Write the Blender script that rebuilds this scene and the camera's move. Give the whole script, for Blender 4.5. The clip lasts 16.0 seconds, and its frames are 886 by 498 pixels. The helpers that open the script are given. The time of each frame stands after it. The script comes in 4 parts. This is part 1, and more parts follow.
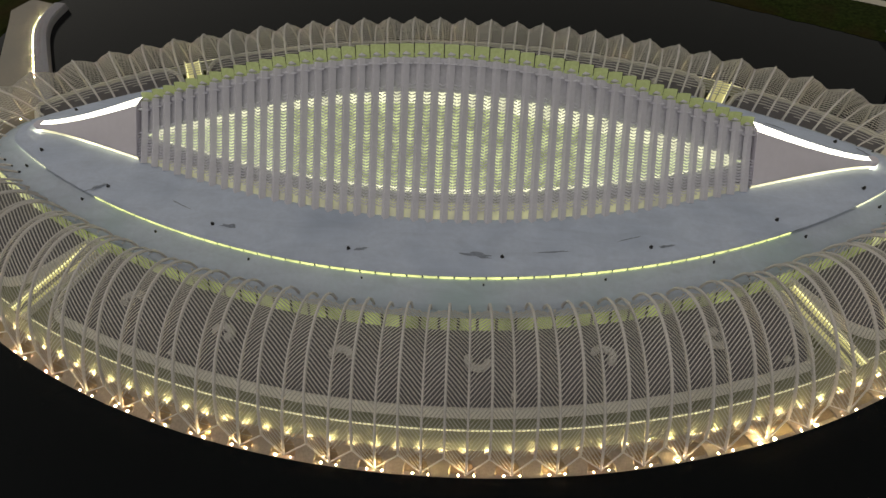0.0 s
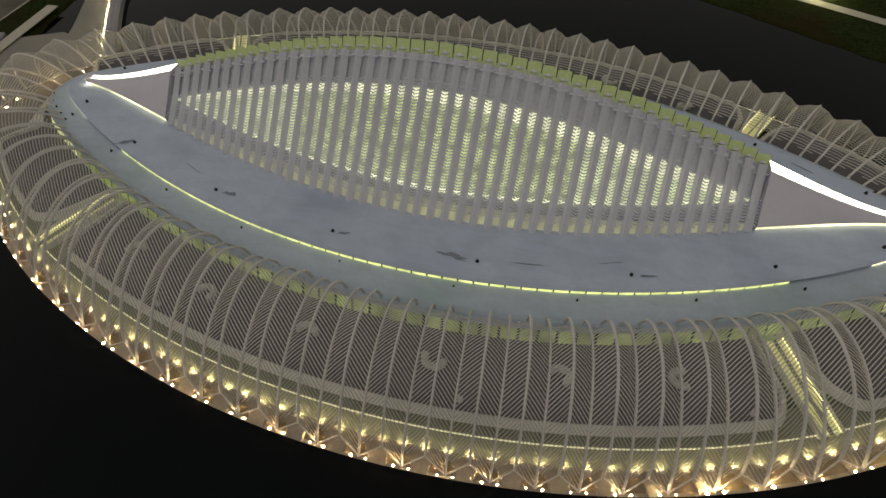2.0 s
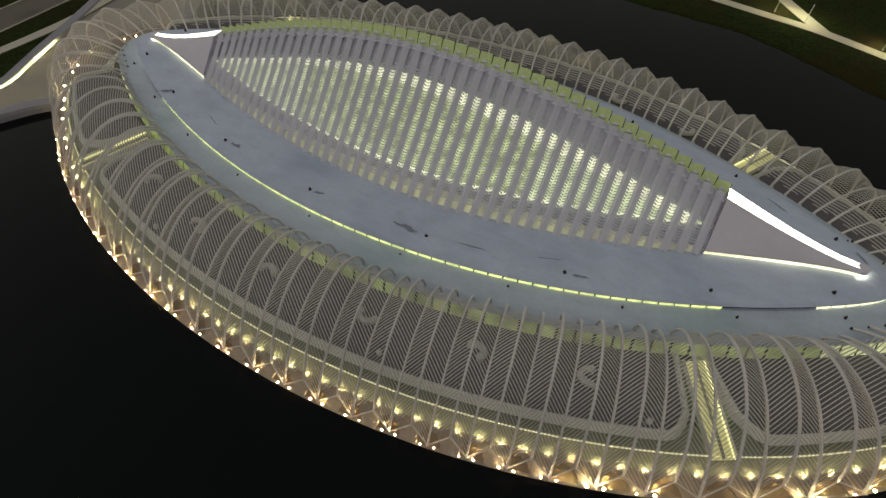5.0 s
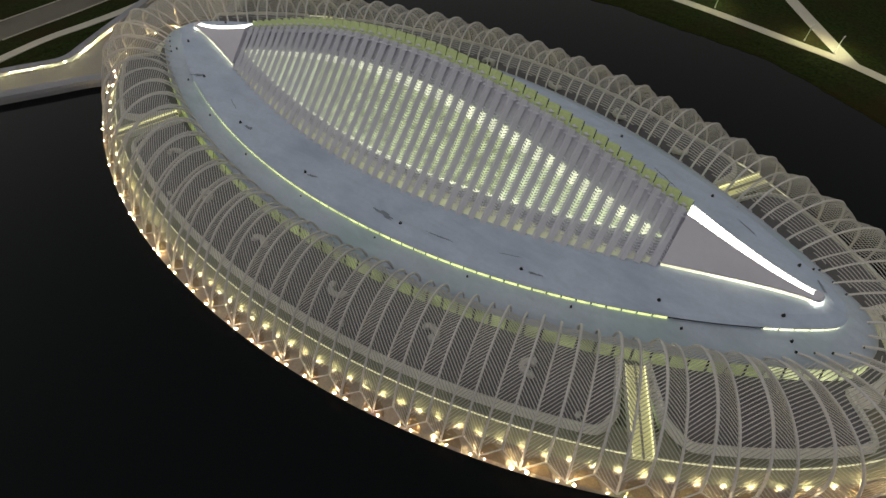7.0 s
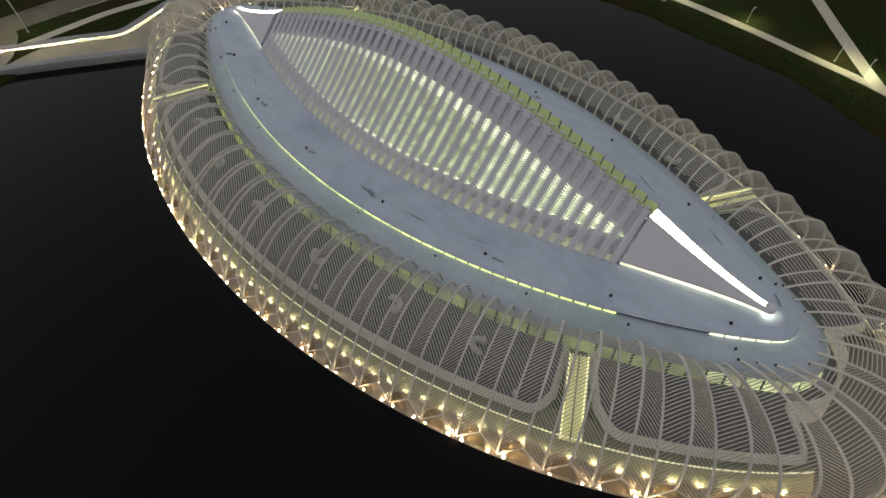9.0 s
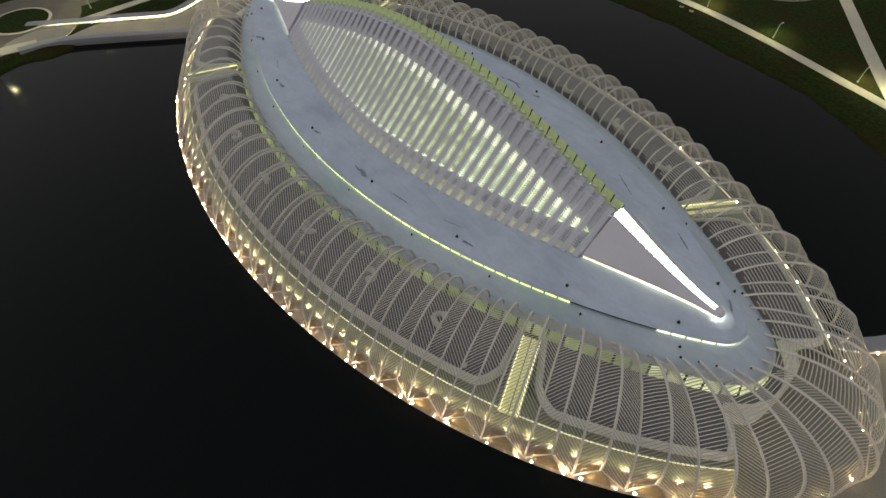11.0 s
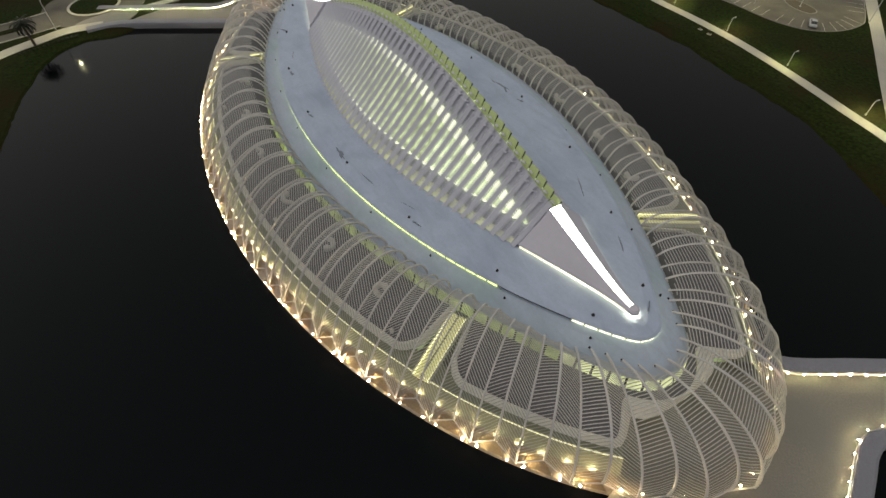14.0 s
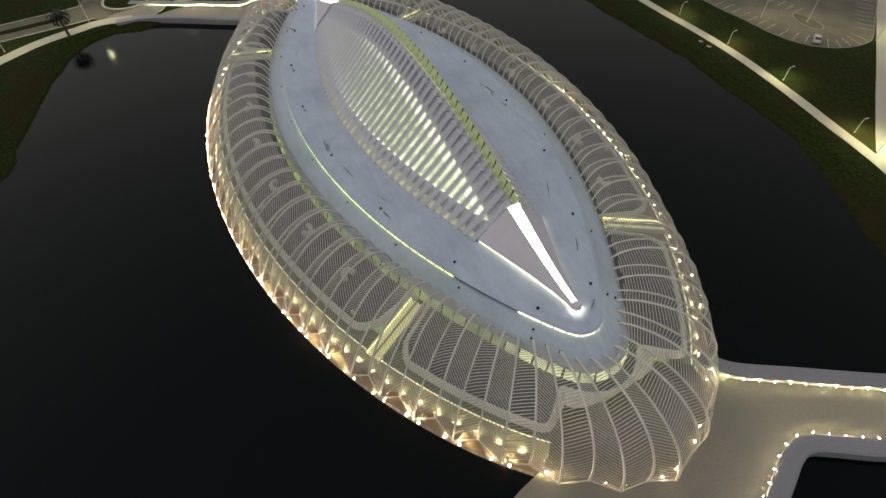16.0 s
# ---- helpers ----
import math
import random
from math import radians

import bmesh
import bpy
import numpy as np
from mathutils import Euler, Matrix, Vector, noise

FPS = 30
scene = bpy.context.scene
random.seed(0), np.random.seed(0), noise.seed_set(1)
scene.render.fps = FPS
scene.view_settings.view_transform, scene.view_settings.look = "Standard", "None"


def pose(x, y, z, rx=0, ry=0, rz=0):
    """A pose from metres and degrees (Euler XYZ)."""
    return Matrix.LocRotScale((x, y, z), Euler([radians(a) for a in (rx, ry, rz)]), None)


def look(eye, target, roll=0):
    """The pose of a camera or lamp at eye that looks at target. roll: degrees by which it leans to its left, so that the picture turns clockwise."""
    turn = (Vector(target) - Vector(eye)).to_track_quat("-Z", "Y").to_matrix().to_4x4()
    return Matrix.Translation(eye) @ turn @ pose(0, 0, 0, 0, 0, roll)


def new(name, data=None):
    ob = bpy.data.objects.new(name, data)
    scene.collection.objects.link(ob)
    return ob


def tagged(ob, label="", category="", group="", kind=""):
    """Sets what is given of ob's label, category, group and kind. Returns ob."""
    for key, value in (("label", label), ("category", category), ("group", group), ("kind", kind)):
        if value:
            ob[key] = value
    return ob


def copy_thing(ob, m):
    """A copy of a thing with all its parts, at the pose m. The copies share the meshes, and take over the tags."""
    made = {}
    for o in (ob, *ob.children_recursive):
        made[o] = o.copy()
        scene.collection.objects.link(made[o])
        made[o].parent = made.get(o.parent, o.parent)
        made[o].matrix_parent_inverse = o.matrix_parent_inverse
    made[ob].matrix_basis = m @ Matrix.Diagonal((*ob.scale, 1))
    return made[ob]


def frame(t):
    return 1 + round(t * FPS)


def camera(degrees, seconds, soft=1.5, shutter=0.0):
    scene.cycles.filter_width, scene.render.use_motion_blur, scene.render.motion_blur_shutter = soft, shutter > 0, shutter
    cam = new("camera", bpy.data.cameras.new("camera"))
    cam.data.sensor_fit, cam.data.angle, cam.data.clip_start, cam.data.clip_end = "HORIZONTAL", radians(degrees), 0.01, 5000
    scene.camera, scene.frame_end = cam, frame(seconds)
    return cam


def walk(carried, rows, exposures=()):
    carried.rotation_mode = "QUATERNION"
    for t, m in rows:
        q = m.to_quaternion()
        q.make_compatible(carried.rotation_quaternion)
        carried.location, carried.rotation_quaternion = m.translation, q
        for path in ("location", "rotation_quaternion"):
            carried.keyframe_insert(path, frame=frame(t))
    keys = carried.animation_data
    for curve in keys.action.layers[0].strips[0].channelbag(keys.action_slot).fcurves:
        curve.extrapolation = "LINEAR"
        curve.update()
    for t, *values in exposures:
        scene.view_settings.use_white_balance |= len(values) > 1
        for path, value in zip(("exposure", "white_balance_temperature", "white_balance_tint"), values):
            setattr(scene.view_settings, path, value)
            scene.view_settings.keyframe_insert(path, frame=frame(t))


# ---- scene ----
cam = camera(81.92, 16.0)
# seconds, eye x, y, z, yaw to the left, pitch up, roll
ROWS = [
    (0.0, 5.04, -53.13, 53.36, 4.88, -51.34, -0.66),
    (0.5, 7.05, -52.38, 53.72, 7.49, -51.75, -0.40),
    (1.0, 9.11, -51.90, 53.86, 10.14, -51.88, -0.22),
    (1.5, 11.28, -51.85, 53.97, 12.69, -51.86, -0.03),
    (2.0, 13.58, -51.91, 54.18, 14.82, -51.93, 0.05),
    (2.5, 16.02, -52.12, 54.39, 17.28, -51.94, 0.15),
    (3.0, 18.43, -52.45, 54.63, 19.41, -51.89, 0.30),
    (3.5, 20.95, -52.86, 54.75, 21.31, -51.62, 0.45),
    (4.0, 23.38, -53.19, 54.77, 22.94, -51.29, 0.69),
    (6.5, 36.26, -52.59, 57.42, 32.64, -50.23, 0.51),
    (7.0, 38.87, -52.24, 57.78, 34.60, -50.18, 0.44),
    (7.5, 41.48, -51.84, 57.97, 36.57, -50.09, 0.57),
    (8.0, 44.26, -51.26, 58.28, 38.57, -49.98, 0.44),
    (8.5, 46.67, -50.72, 59.06, 40.31, -50.17, 0.30),
    (9.0, 49.16, -50.08, 59.69, 42.34, -50.30, 0.26),
    (11.5, 61.55, -45.98, 61.96, 51.31, -50.20, -0.09),
    (12.0, 64.13, -44.73, 61.94, 52.99, -49.80, -0.11),
    (12.5, 66.76, -43.37, 62.25, 54.56, -49.59, -0.29),
    (13.0, 69.25, -41.97, 62.29, 56.14, -49.23, -0.52),
    (13.5, 71.53, -40.61, 62.63, 57.51, -49.07, -0.59),
    (14.0, 73.74, -39.21, 63.26, 58.81, -49.04, -0.73),
    (14.5, 75.97, -37.81, 64.27, 60.01, -49.16, -0.86),
    (15.0, 77.98, -36.17, 64.67, 61.06, -49.06, -0.86),
    (15.5, 79.95, -34.57, 65.22, 62.17, -48.99, -0.96),
    (16.0, 82.12, -32.97, 65.63, 63.62, -48.79, -1.15),
]


def eye_pose(x, y, z, yaw, pitch, roll):
    ahead = Vector((-math.sin(radians(yaw)) * math.cos(radians(pitch)), math.cos(radians(yaw)) * math.cos(radians(pitch)), math.sin(radians(pitch))))
    return look((x, y, z), Vector((x, y, z)) + 10 * ahead, roll)


walk(cam, [(t, eye_pose(*row)) for t, *row in ROWS], exposures=((0.0, -0.02, 7000, 9), (1.0, -0.16, 7000, 8), (3.5, -0.22, 6900, 8), (7.0, -0.07, 6500, 8), (9.0, 0.03, 6400, 8), (12.0, 0.17, 6450, 9), (16.0, 0.31, 6500, 9)))

# ---- night sky: the last blue light of dusk ----
world = bpy.data.worlds.new("world")
scene.world = world
world.use_nodes = True
sky = world.node_tree.nodes["Background"]
sky.inputs["Strength"].default_value = 0.38
glow_at = world.node_tree.nodes.new("ShaderNodeTexCoord")
toward = world.node_tree.nodes.new("ShaderNodeVectorMath")
toward.operation = "DOT_PRODUCT"
toward.inputs[1].default_value = (-0.8, -0.6, 0.0)
dusk = world.node_tree.nodes.new("ShaderNodeValToRGB")
dusk.color_ramp.elements[0].position = 0.0
dusk.color_ramp.elements[0].color = (0.56, 0.56, 0.52, 1)
dusk.color_ramp.elements[1].position = 1.0
dusk.color_ramp.elements[1].color = (1.36, 1.32, 1.26, 1)
spread = world.node_tree.nodes.new("ShaderNodeMapRange")
spread.inputs["From Min"].default_value = -1.0
world.node_tree.links.new(glow_at.outputs["Generated"], toward.inputs[0])
world.node_tree.links.new(toward.outputs["Value"], spread.inputs["Value"])
world.node_tree.links.new(spread.outputs["Result"], dusk.inputs["Fac"])
world.node_tree.links.new(dusk.outputs["Color"], sky.inputs["Color"])


# ---- materials ----
def surface(name, colour, rough=0.6, metal=0.0, scale=1.0, vary=0.25, bump=0.1, stain=None, stain_scale=0.08, glow=None, power=0.0, spec=0.5, detail=6.0):
    """A painted or mineral surface: fine grain and broad uneven patches over a base colour."""
    m = bpy.data.materials.new(name)
    m.use_nodes = True
    nt = m.node_tree
    b = nt.nodes["Principled BSDF"]
    coord = nt.nodes.new("ShaderNodeTexCoord")
    fine = nt.nodes.new("ShaderNodeTexNoise")
    fine.inputs["Scale"].default_value = 3.0 * scale
    fine.inputs["Detail"].default_value = detail
    broad = nt.nodes.new("ShaderNodeTexNoise")
    broad.inputs["Scale"].default_value = stain_scale
    broad.inputs["Detail"].default_value = 5.0
    nt.links.new(coord.outputs["Object"], fine.inputs["Vector"])
    nt.links.new(coord.outputs["Object"], broad.inputs["Vector"])
    ramp = nt.nodes.new("ShaderNodeValToRGB")
    ramp.color_ramp.elements[0].position = 0.3
    ramp.color_ramp.elements[1].position = 0.7
    dark = tuple(c * (1 - vary) for c in colour)
    ramp.color_ramp.elements[0].color = (*dark, 1)
    ramp.color_ramp.elements[1].color = (*colour, 1)
    nt.links.new(fine.outputs["Fac"], ramp.inputs["Fac"])
    mix = nt.nodes.new("ShaderNodeMix")
    mix.data_type = "RGBA"
    shape = nt.nodes.new("ShaderNodeValToRGB")
    shape.color_ramp.elements[0].position = 0.45
    shape.color_ramp.elements[1].position = 0.75
    nt.links.new(broad.outputs["Fac"], shape.inputs["Fac"])
    nt.links.new(shape.outputs["Color"], mix.inputs["Factor"])
    nt.links.new(ramp.outputs["Color"], mix.inputs["A"])
    mix.inputs["B"].default_value = (*(stain or tuple(c * 0.8 for c in colour)), 1)
    nt.links.new(mix.outputs["Result"], b.inputs["Base Color"])
    b.inputs["Roughness"].default_value = rough
    b.inputs["Metallic"].default_value = metal
    b.inputs["Specular IOR Level"].default_value = spec
    if bump:
        bp = nt.nodes.new("ShaderNodeBump")
        bp.inputs["Strength"].default_value = bump
        bp.inputs["Distance"].default_value = 0.05
        nt.links.new(fine.outputs["Fac"], bp.inputs["Height"])
        nt.links.new(bp.outputs["Normal"], b.inputs["Normal"])
    if glow:
        b.inputs["Emission Color"].default_value = (*glow, 1)
        b.inputs["Emission Strength"].default_value = power
    return m


def light_material(name, colour, power, uneven=0.0, scale=0.5):
    m = bpy.data.materials.new(name)
    m.use_nodes = True
    nt = m.node_tree
    b = nt.nodes["Principled BSDF"]
    b.inputs["Base Color"].default_value = (0.7, 0.7, 0.65, 1)
    b.inputs["Roughness"].default_value = 0.3
    b.inputs["Emission Color"].default_value = (*colour, 1)
    b.inputs["Emission Strength"].default_value = power
    if uneven:
        coord = nt.nodes.new("ShaderNodeTexCoord")
        n = nt.nodes.new("ShaderNodeTexNoise")
        n.inputs["Scale"].default_value = scale
        n.inputs["Detail"].default_value = 5.0
        nt.links.new(coord.outputs["Object"], n.inputs["Vector"])
        r = nt.nodes.new("ShaderNodeMapRange")
        r.inputs["From Min"].default_value = 0.35
        r.inputs["From Max"].default_value = 0.68
        r.inputs["To Min"].default_value = power * (1 - uneven)
        r.inputs["To Max"].default_value = power * (1 + uneven)
        nt.links.new(n.outputs["Fac"], r.inputs["Value"])
        nt.links.new(r.outputs["Result"], b.inputs["Emission Strength"])
    return m


ROOF = surface("white_roof_membrane", (0.54, 0.61, 0.77), 0.55, scale=0.6, vary=0.08, bump=0.05, stain=(0.41, 0.48, 0.63), stain_scale=0.12)
RING = surface("white_roof_ring", (0.53, 0.60, 0.73), 0.5, scale=0.6, vary=0.08, bump=0.05, stain=(0.42, 0.53, 0.60), stain_scale=0.12)
PLATE = surface("grey_metal_plate", (0.70, 0.67, 0.76), 0.5, scale=0.4, vary=0.05, bump=0.02)
LOUVER = surface("white_louver_paint", (0.74, 0.735, 0.84), 0.4, scale=0.8, vary=0.08, bump=0.03)
STEEL = surface("white_pergola_paint", (0.70, 0.67, 0.66), 0.4, scale=1.0, vary=0.1, bump=0.03)
SLAT = surface("aluminium_slat", (0.59, 0.565, 0.54), 0.35, metal=0.1, scale=1.0, vary=0.15, bump=0.0)
DARK = surface("grey_gravel_roof", (0.205, 0.196, 0.22), 0.9, scale=2.0, vary=0.3, bump=0.3, stain=(0.165, 0.157, 0.176), stain_scale=0.15)
FASCIA = surface("white_fascia", (0.88, 0.85, 0.80), 0.5, scale=0.7, vary=0.08, bump=0.03)
CONCRETE = surface("pale_concrete", (0.32, 0.29, 0.255), 0.8, scale=1.5, vary=0.2, bump=0.1, stain=(0.25, 0.235, 0.215), stain_scale=0.12)
PLINTH = surface("stained_plinth_concrete", (0.42, 0.35, 0.28), 0.8, scale=1.5, vary=0.25, bump=0.1, stain=(0.33, 0.27, 0.21), stain_scale=0.2)
WALL = surface("plaster_wall", (0.37, 0.37, 0.27), 0.7, scale=1.0, vary=0.1, bump=0.05)
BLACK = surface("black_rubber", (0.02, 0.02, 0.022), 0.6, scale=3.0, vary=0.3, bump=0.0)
GLASSY = surface("dark_glazing", (0.05, 0.055, 0.05), 0.12, scale=0.5, vary=0.2, bump=0.0)
WATER = surface("dark_water", (0.0030, 0.0034, 0.0042), 0.1, scale=0.12, vary=0.3, bump=0.12, spec=0.085, stain=(0.003, 0.003, 0.0036), stain_scale=0.01)
GRASS = surface("night_lawn", (0.028, 0.042, 0.009), 0.95, scale=0.5, vary=0.7, bump=0.5, stain=(0.030, 0.020, 0.008), stain_scale=0.09, spec=0.06)
ASPHALT = surface("asphalt", (0.17, 0.153, 0.125), 0.9, scale=2.5, vary=0.35, bump=0.2, stain=(0.085, 0.075, 0.06), stain_scale=0.16)
WATER.node_tree.nodes["Principled BSDF"].inputs["Specular Tint"].default_value = (0.78, 0.93, 1.0, 1)
PAVING = surface("path_concrete", (0.58, 0.54, 0.46), 0.85, scale=1.5, vary=0.15, bump=0.1, stain=(0.48, 0.45, 0.38), stain_scale=0.2)
LED_GREEN = light_material("yellow_green_led", (0.86, 0.96, 0.30), 1.1, 0.35, 0.7)
LED_END = light_material("pale_led", (1.0, 1.0, 0.6), 1.6, 0.2, 0.7)
LED_SPINE = light_material("green_spine_light", (0.85, 1.0, 0.36), 0.3, 0.3, 0.7)
LIT_GLASS = light_material("lit_green_glazing", (0.72, 0.9, 0.38), 0.22, 0.7, 0.25)
STAIR_LED = light_material("stair_light", (1.0, 0.96, 0.42), 1.3)
BOLLARD = light_material("bollard_lens", (1.0, 0.9, 0.45), 2200.0)
POLE_LED = light_material("street_lamp_lens", (1.0, 0.95, 0.5), 1200.0)
LEAF = surface("palm_leaf", (0.03, 0.034, 0.018), 0.7, scale=4.0, vary=0.4, bump=0.0)
BARK = surface("palm_bark", (0.12, 0.09, 0.07), 0.9, scale=4.0, vary=0.4, bump=0.4)
CARPAINT = surface("silver_car_paint", (0.62, 0.63, 0.66), 0.25, metal=0.3, scale=1.0, vary=0.05, bump=0.0)
MARKING = surface("white_road_marking", (0.6, 0.58, 0.5), 0.8, scale=3.0, vary=0.25, bump=0.0)
MULCH = surface("brown_mulch", (0.12, 0.095, 0.065), 0.95, scale=3.0, vary=0.5, bump=0.5)
STAINED = surface("roof_stain", (0.31, 0.35, 0.44), 0.8, scale=2.0, vary=0.5, bump=0.0)
TILE = surface("brown_arch_tile", (0.34, 0.25, 0.15), 0.6, scale=2.0, vary=0.3, bump=0.1)
# glow of the strips added to brighten the skylight glass near its rims
RIM_GLOW = light_material("bright_skylight_rim", (0.95, 1.0, 0.62), 0.85, 0.4, 0.6)
FOOT_GLOW = light_material("foot_glow_panel", (0.85, 0.9, 0.3), 0.13, 0.8, 0.4)
# green plate; its weak glow stands in for light from the spine channel
PLATE_GLOW = surface("glowing_green_plate", (0.42, 0.50, 0.30), 0.6, scale=1.0, vary=0.3, bump=0.05, glow=(0.74, 0.84, 0.25), power=0.12)
# stair tread with the yellow stair light put in as its own glow
LIT_TREAD = surface("glowing_tread", (0.6, 0.58, 0.45), 0.4, scale=1.0, vary=0.1, bump=0.0, glow=(1.0, 0.95, 0.36), power=0.3)
PARAPET = surface("grey_parapet", (0.31, 0.305, 0.345), 0.7, scale=1.2, vary=0.15, bump=0.08)
LED_NOSE = light_material("nose_light", (1.0, 0.95, 0.62), 18.0)
BLADE = surface("translucent_louver_sheet", (0.76, 0.755, 0.86), 0.4, scale=0.8, vary=0.1, bump=0.03)
seep = BLADE.node_tree.nodes.new("ShaderNodeBsdfTranslucent")
seep.inputs["Color"].default_value = (0.75, 0.74, 0.66, 1)
blend = BLADE.node_tree.nodes.new("ShaderNodeMixShader")
blend.inputs["Fac"].default_value = 0.12
BLADE.node_tree.links.new(BLADE.node_tree.nodes["Principled BSDF"].outputs["BSDF"], blend.inputs[1])
BLADE.node_tree.links.new(seep.outputs["BSDF"], blend.inputs[2])
BLADE.node_tree.links.new(blend.outputs["Shader"], BLADE.node_tree.nodes["Material Output"].inputs["Surface"])
VAULT = surface("lilac_vault_sheet", (0.70, 0.70, 0.79), 0.5, scale=0.8, vary=0.15, bump=0.03)
LED_WHITE = light_material("white_led", (1.0, 1.0, 0.86), 5.0)
LED_WARM = light_material("warm_cove_led", (1.0, 0.95, 0.55), 1.5, 0.8, 0.15)
SKYLIGHT = light_material("lit_skylight_glass", (0.80, 0.92, 0.45), 0.62, 0.55, 0.9)
SKY_END = light_material("bright_skylight_glass", (0.86, 0.98, 0.56), 0.75, 0.4, 0.5)
CLERE = light_material("lit_clerestory_glass", (0.76, 0.9, 0.3), 0.26, 0.5, 0.35)
CLERE_END = light_material("bright_clerestory_glass", (0.95, 1.0, 0.50), 0.6, 0.4, 0.35)
LAMP_WARM = light_material("warm_floodlight_lens", (1.0, 0.74, 0.34), 950.0)
LAMP_WASH = light_material("wall_washer_lens", (1.0, 0.86, 0.46), 95.0)

for sheet_ in (ROOF, RING):
    # long faint streaks where water has run and dust has dried
    nt = sheet_.node_tree
    b = nt.nodes["Principled BSDF"]
    old = b.inputs["Base Color"].links[0].from_socket
    coord = nt.nodes.new("ShaderNodeTexCoord")
    move = nt.nodes.new("ShaderNodeMapping")
    move.inputs["Scale"].default_value = (0.16, 0.5, 0.5)
    wisp = nt.nodes.new("ShaderNodeTexNoise")
    wisp.inputs["Scale"].default_value = 1.0
    wisp.inputs["Detail"].default_value = 9.0
    wisp.inputs["Roughness"].default_value = 0.65
    wisp.inputs["Distortion"].default_value = 1.2
    nt.links.new(coord.outputs["Object"], move.inputs["Vector"])
    nt.links.new(move.outputs["Vector"], wisp.inputs["Vector"])
    tone = nt.nodes.new("ShaderNodeValToRGB")
    tone.color_ramp.elements[0].position = 0.32
    tone.color_ramp.elements[0].color = (0.92, 0.92, 0.92, 1)
    tone.color_ramp.elements[1].position = 0.62
    tone.color_ramp.elements[1].color = (1.06, 1.06, 1.06, 1)
    nt.links.new(wisp.outputs["Fac"], tone.inputs["Fac"])
    mul = nt.nodes.new("ShaderNodeMix")
    mul.data_type = "RGBA"
    mul.blend_type = "MULTIPLY"
    mul.inputs["Factor"].default_value = 1.0
    nt.links.new(old, mul.inputs["A"])
    nt.links.new(tone.outputs["Color"], mul.inputs["B"])
    nt.links.new(mul.outputs["Result"], b.inputs["Base Color"])

for pane in (CLERE, CLERE_END, SKYLIGHT, SKY_END, LIT_GLASS):
    pane.node_tree.nodes["Principled BSDF"].inputs["Base Color"].default_value = (0.12, 0.14, 0.10, 1)


# ---- mesh helpers ----
def link(name, verts, faces, material, parent=None, label="", smooth=False):
    me = bpy.data.meshes.new(name)
    me.from_pydata([tuple(v) for v in verts], [], faces)
    me.materials.append(material)
    if smooth:
        me.polygons.foreach_set("use_smooth", [True] * len(me.polygons))
    me.update()
    ob = new(name, me)
    ob.parent = parent
    if label:
        tagged(ob, label)
    return ob


class Pile:
    """Gathers boxes, tubes and sheets into one mesh."""

    def __init__(self):
        self.v, self.f = [], []

    def add(self, verts, faces):
        n = len(self.v)
        self.v += [tuple(v) for v in verts]
        self.f += [tuple(i + n for i in f) for f in faces]
        return self

    def bar(self, p, q, up, w, h):
        """A box beam from p to q, w wide and h deep along up."""
        p, q, up = Vector(p), Vector(q), Vector(up)
        d = (q - p).normalized()
        side = d.cross(up)
        side = side.normalized() if side.length > 1e-6 else Vector((1, 0, 0))
        u = side.cross(d).normalized()
        a, b = side * w / 2, u * h / 2
        vs = [e + s * a + t * b for e in (p, q) for s, t in ((-1, -1), (1, -1), (1, 1), (-1, 1))]
        return self.add(vs, [(0, 1, 2, 3), (7, 6, 5, 4), (0, 4, 5, 1), (1, 5, 6, 2), (2, 6, 7, 3), (3, 7, 4, 0)])

    def box(self, lo, hi):
        (a, b, c), (d, e, f) = lo, hi
        vs = [(a, b, c), (d, b, c), (d, e, c), (a, e, c), (a, b, f), (d, b, f), (d, e, f), (a, e, f)]
        return self.add(vs, [(3, 2, 1, 0), (4, 5, 6, 7), (0, 1, 5, 4), (1, 2, 6, 5), (2, 3, 7, 6), (3, 0, 4, 7)])

    def sweep(self, path, up, w, h):
        """A beam of rectangular section with bevelled top along a line of points."""
        n, vs, fs = len(path), [], []
        for i, p in enumerate(path):
            d = (path[min(i + 1, n - 1)] - path[max(i - 1, 0)]).normalized()
            side = d.cross(up).normalized()
            u = side.cross(d).normalized()
            for s, t in ((-0.5, -0.5), (0.5, -0.5), (0.5, 0.2), (0.2, 0.5), (-0.2, 0.5), (-0.5, 0.2)):
                vs.append(p + side * s * w + u * t * h)
        for i in range(n - 1):
            for j in range(6):
                k = (j + 1) % 6
                fs.append((6 * i + j, 6 * i + k, 6 * i + 6 + k, 6 * i + 6 + j))
        fs.append((5, 4, 3, 2, 1, 0))
        fs.append(tuple(6 * (n - 1) + j for j in range(6)))
        return self.add(vs, fs)

    def lathe(self, base, profile, sides=10):
        vs, fs = [], []
        for r, z in profile:
            for j in range(sides):
                a = 2 * math.pi * j / sides
                vs.append((base[0] + r * math.cos(a), base[1] + r * math.sin(a), base[2] + z))
        for i in range(len(profile) - 1):
            for j in range(sides):
                k = (j + 1) % sides
                fs.append((sides * i + j, sides * i + k, sides * (i + 1) + k, sides * (i + 1) + j))
        fs.append(tuple(range(sides))[::-1])
        fs.append(tuple(sides * (len(profile) - 1) + j for j in range(sides)))
        return self.add(vs, fs)

    def done(self, name, material, parent=None, label="", smooth=False):
        return link(name, self.v, self.f, material, parent, label, smooth)


def empty(name, at=(0, 0, 0)):
    ob = new(name)
    ob.location = at
    return ob


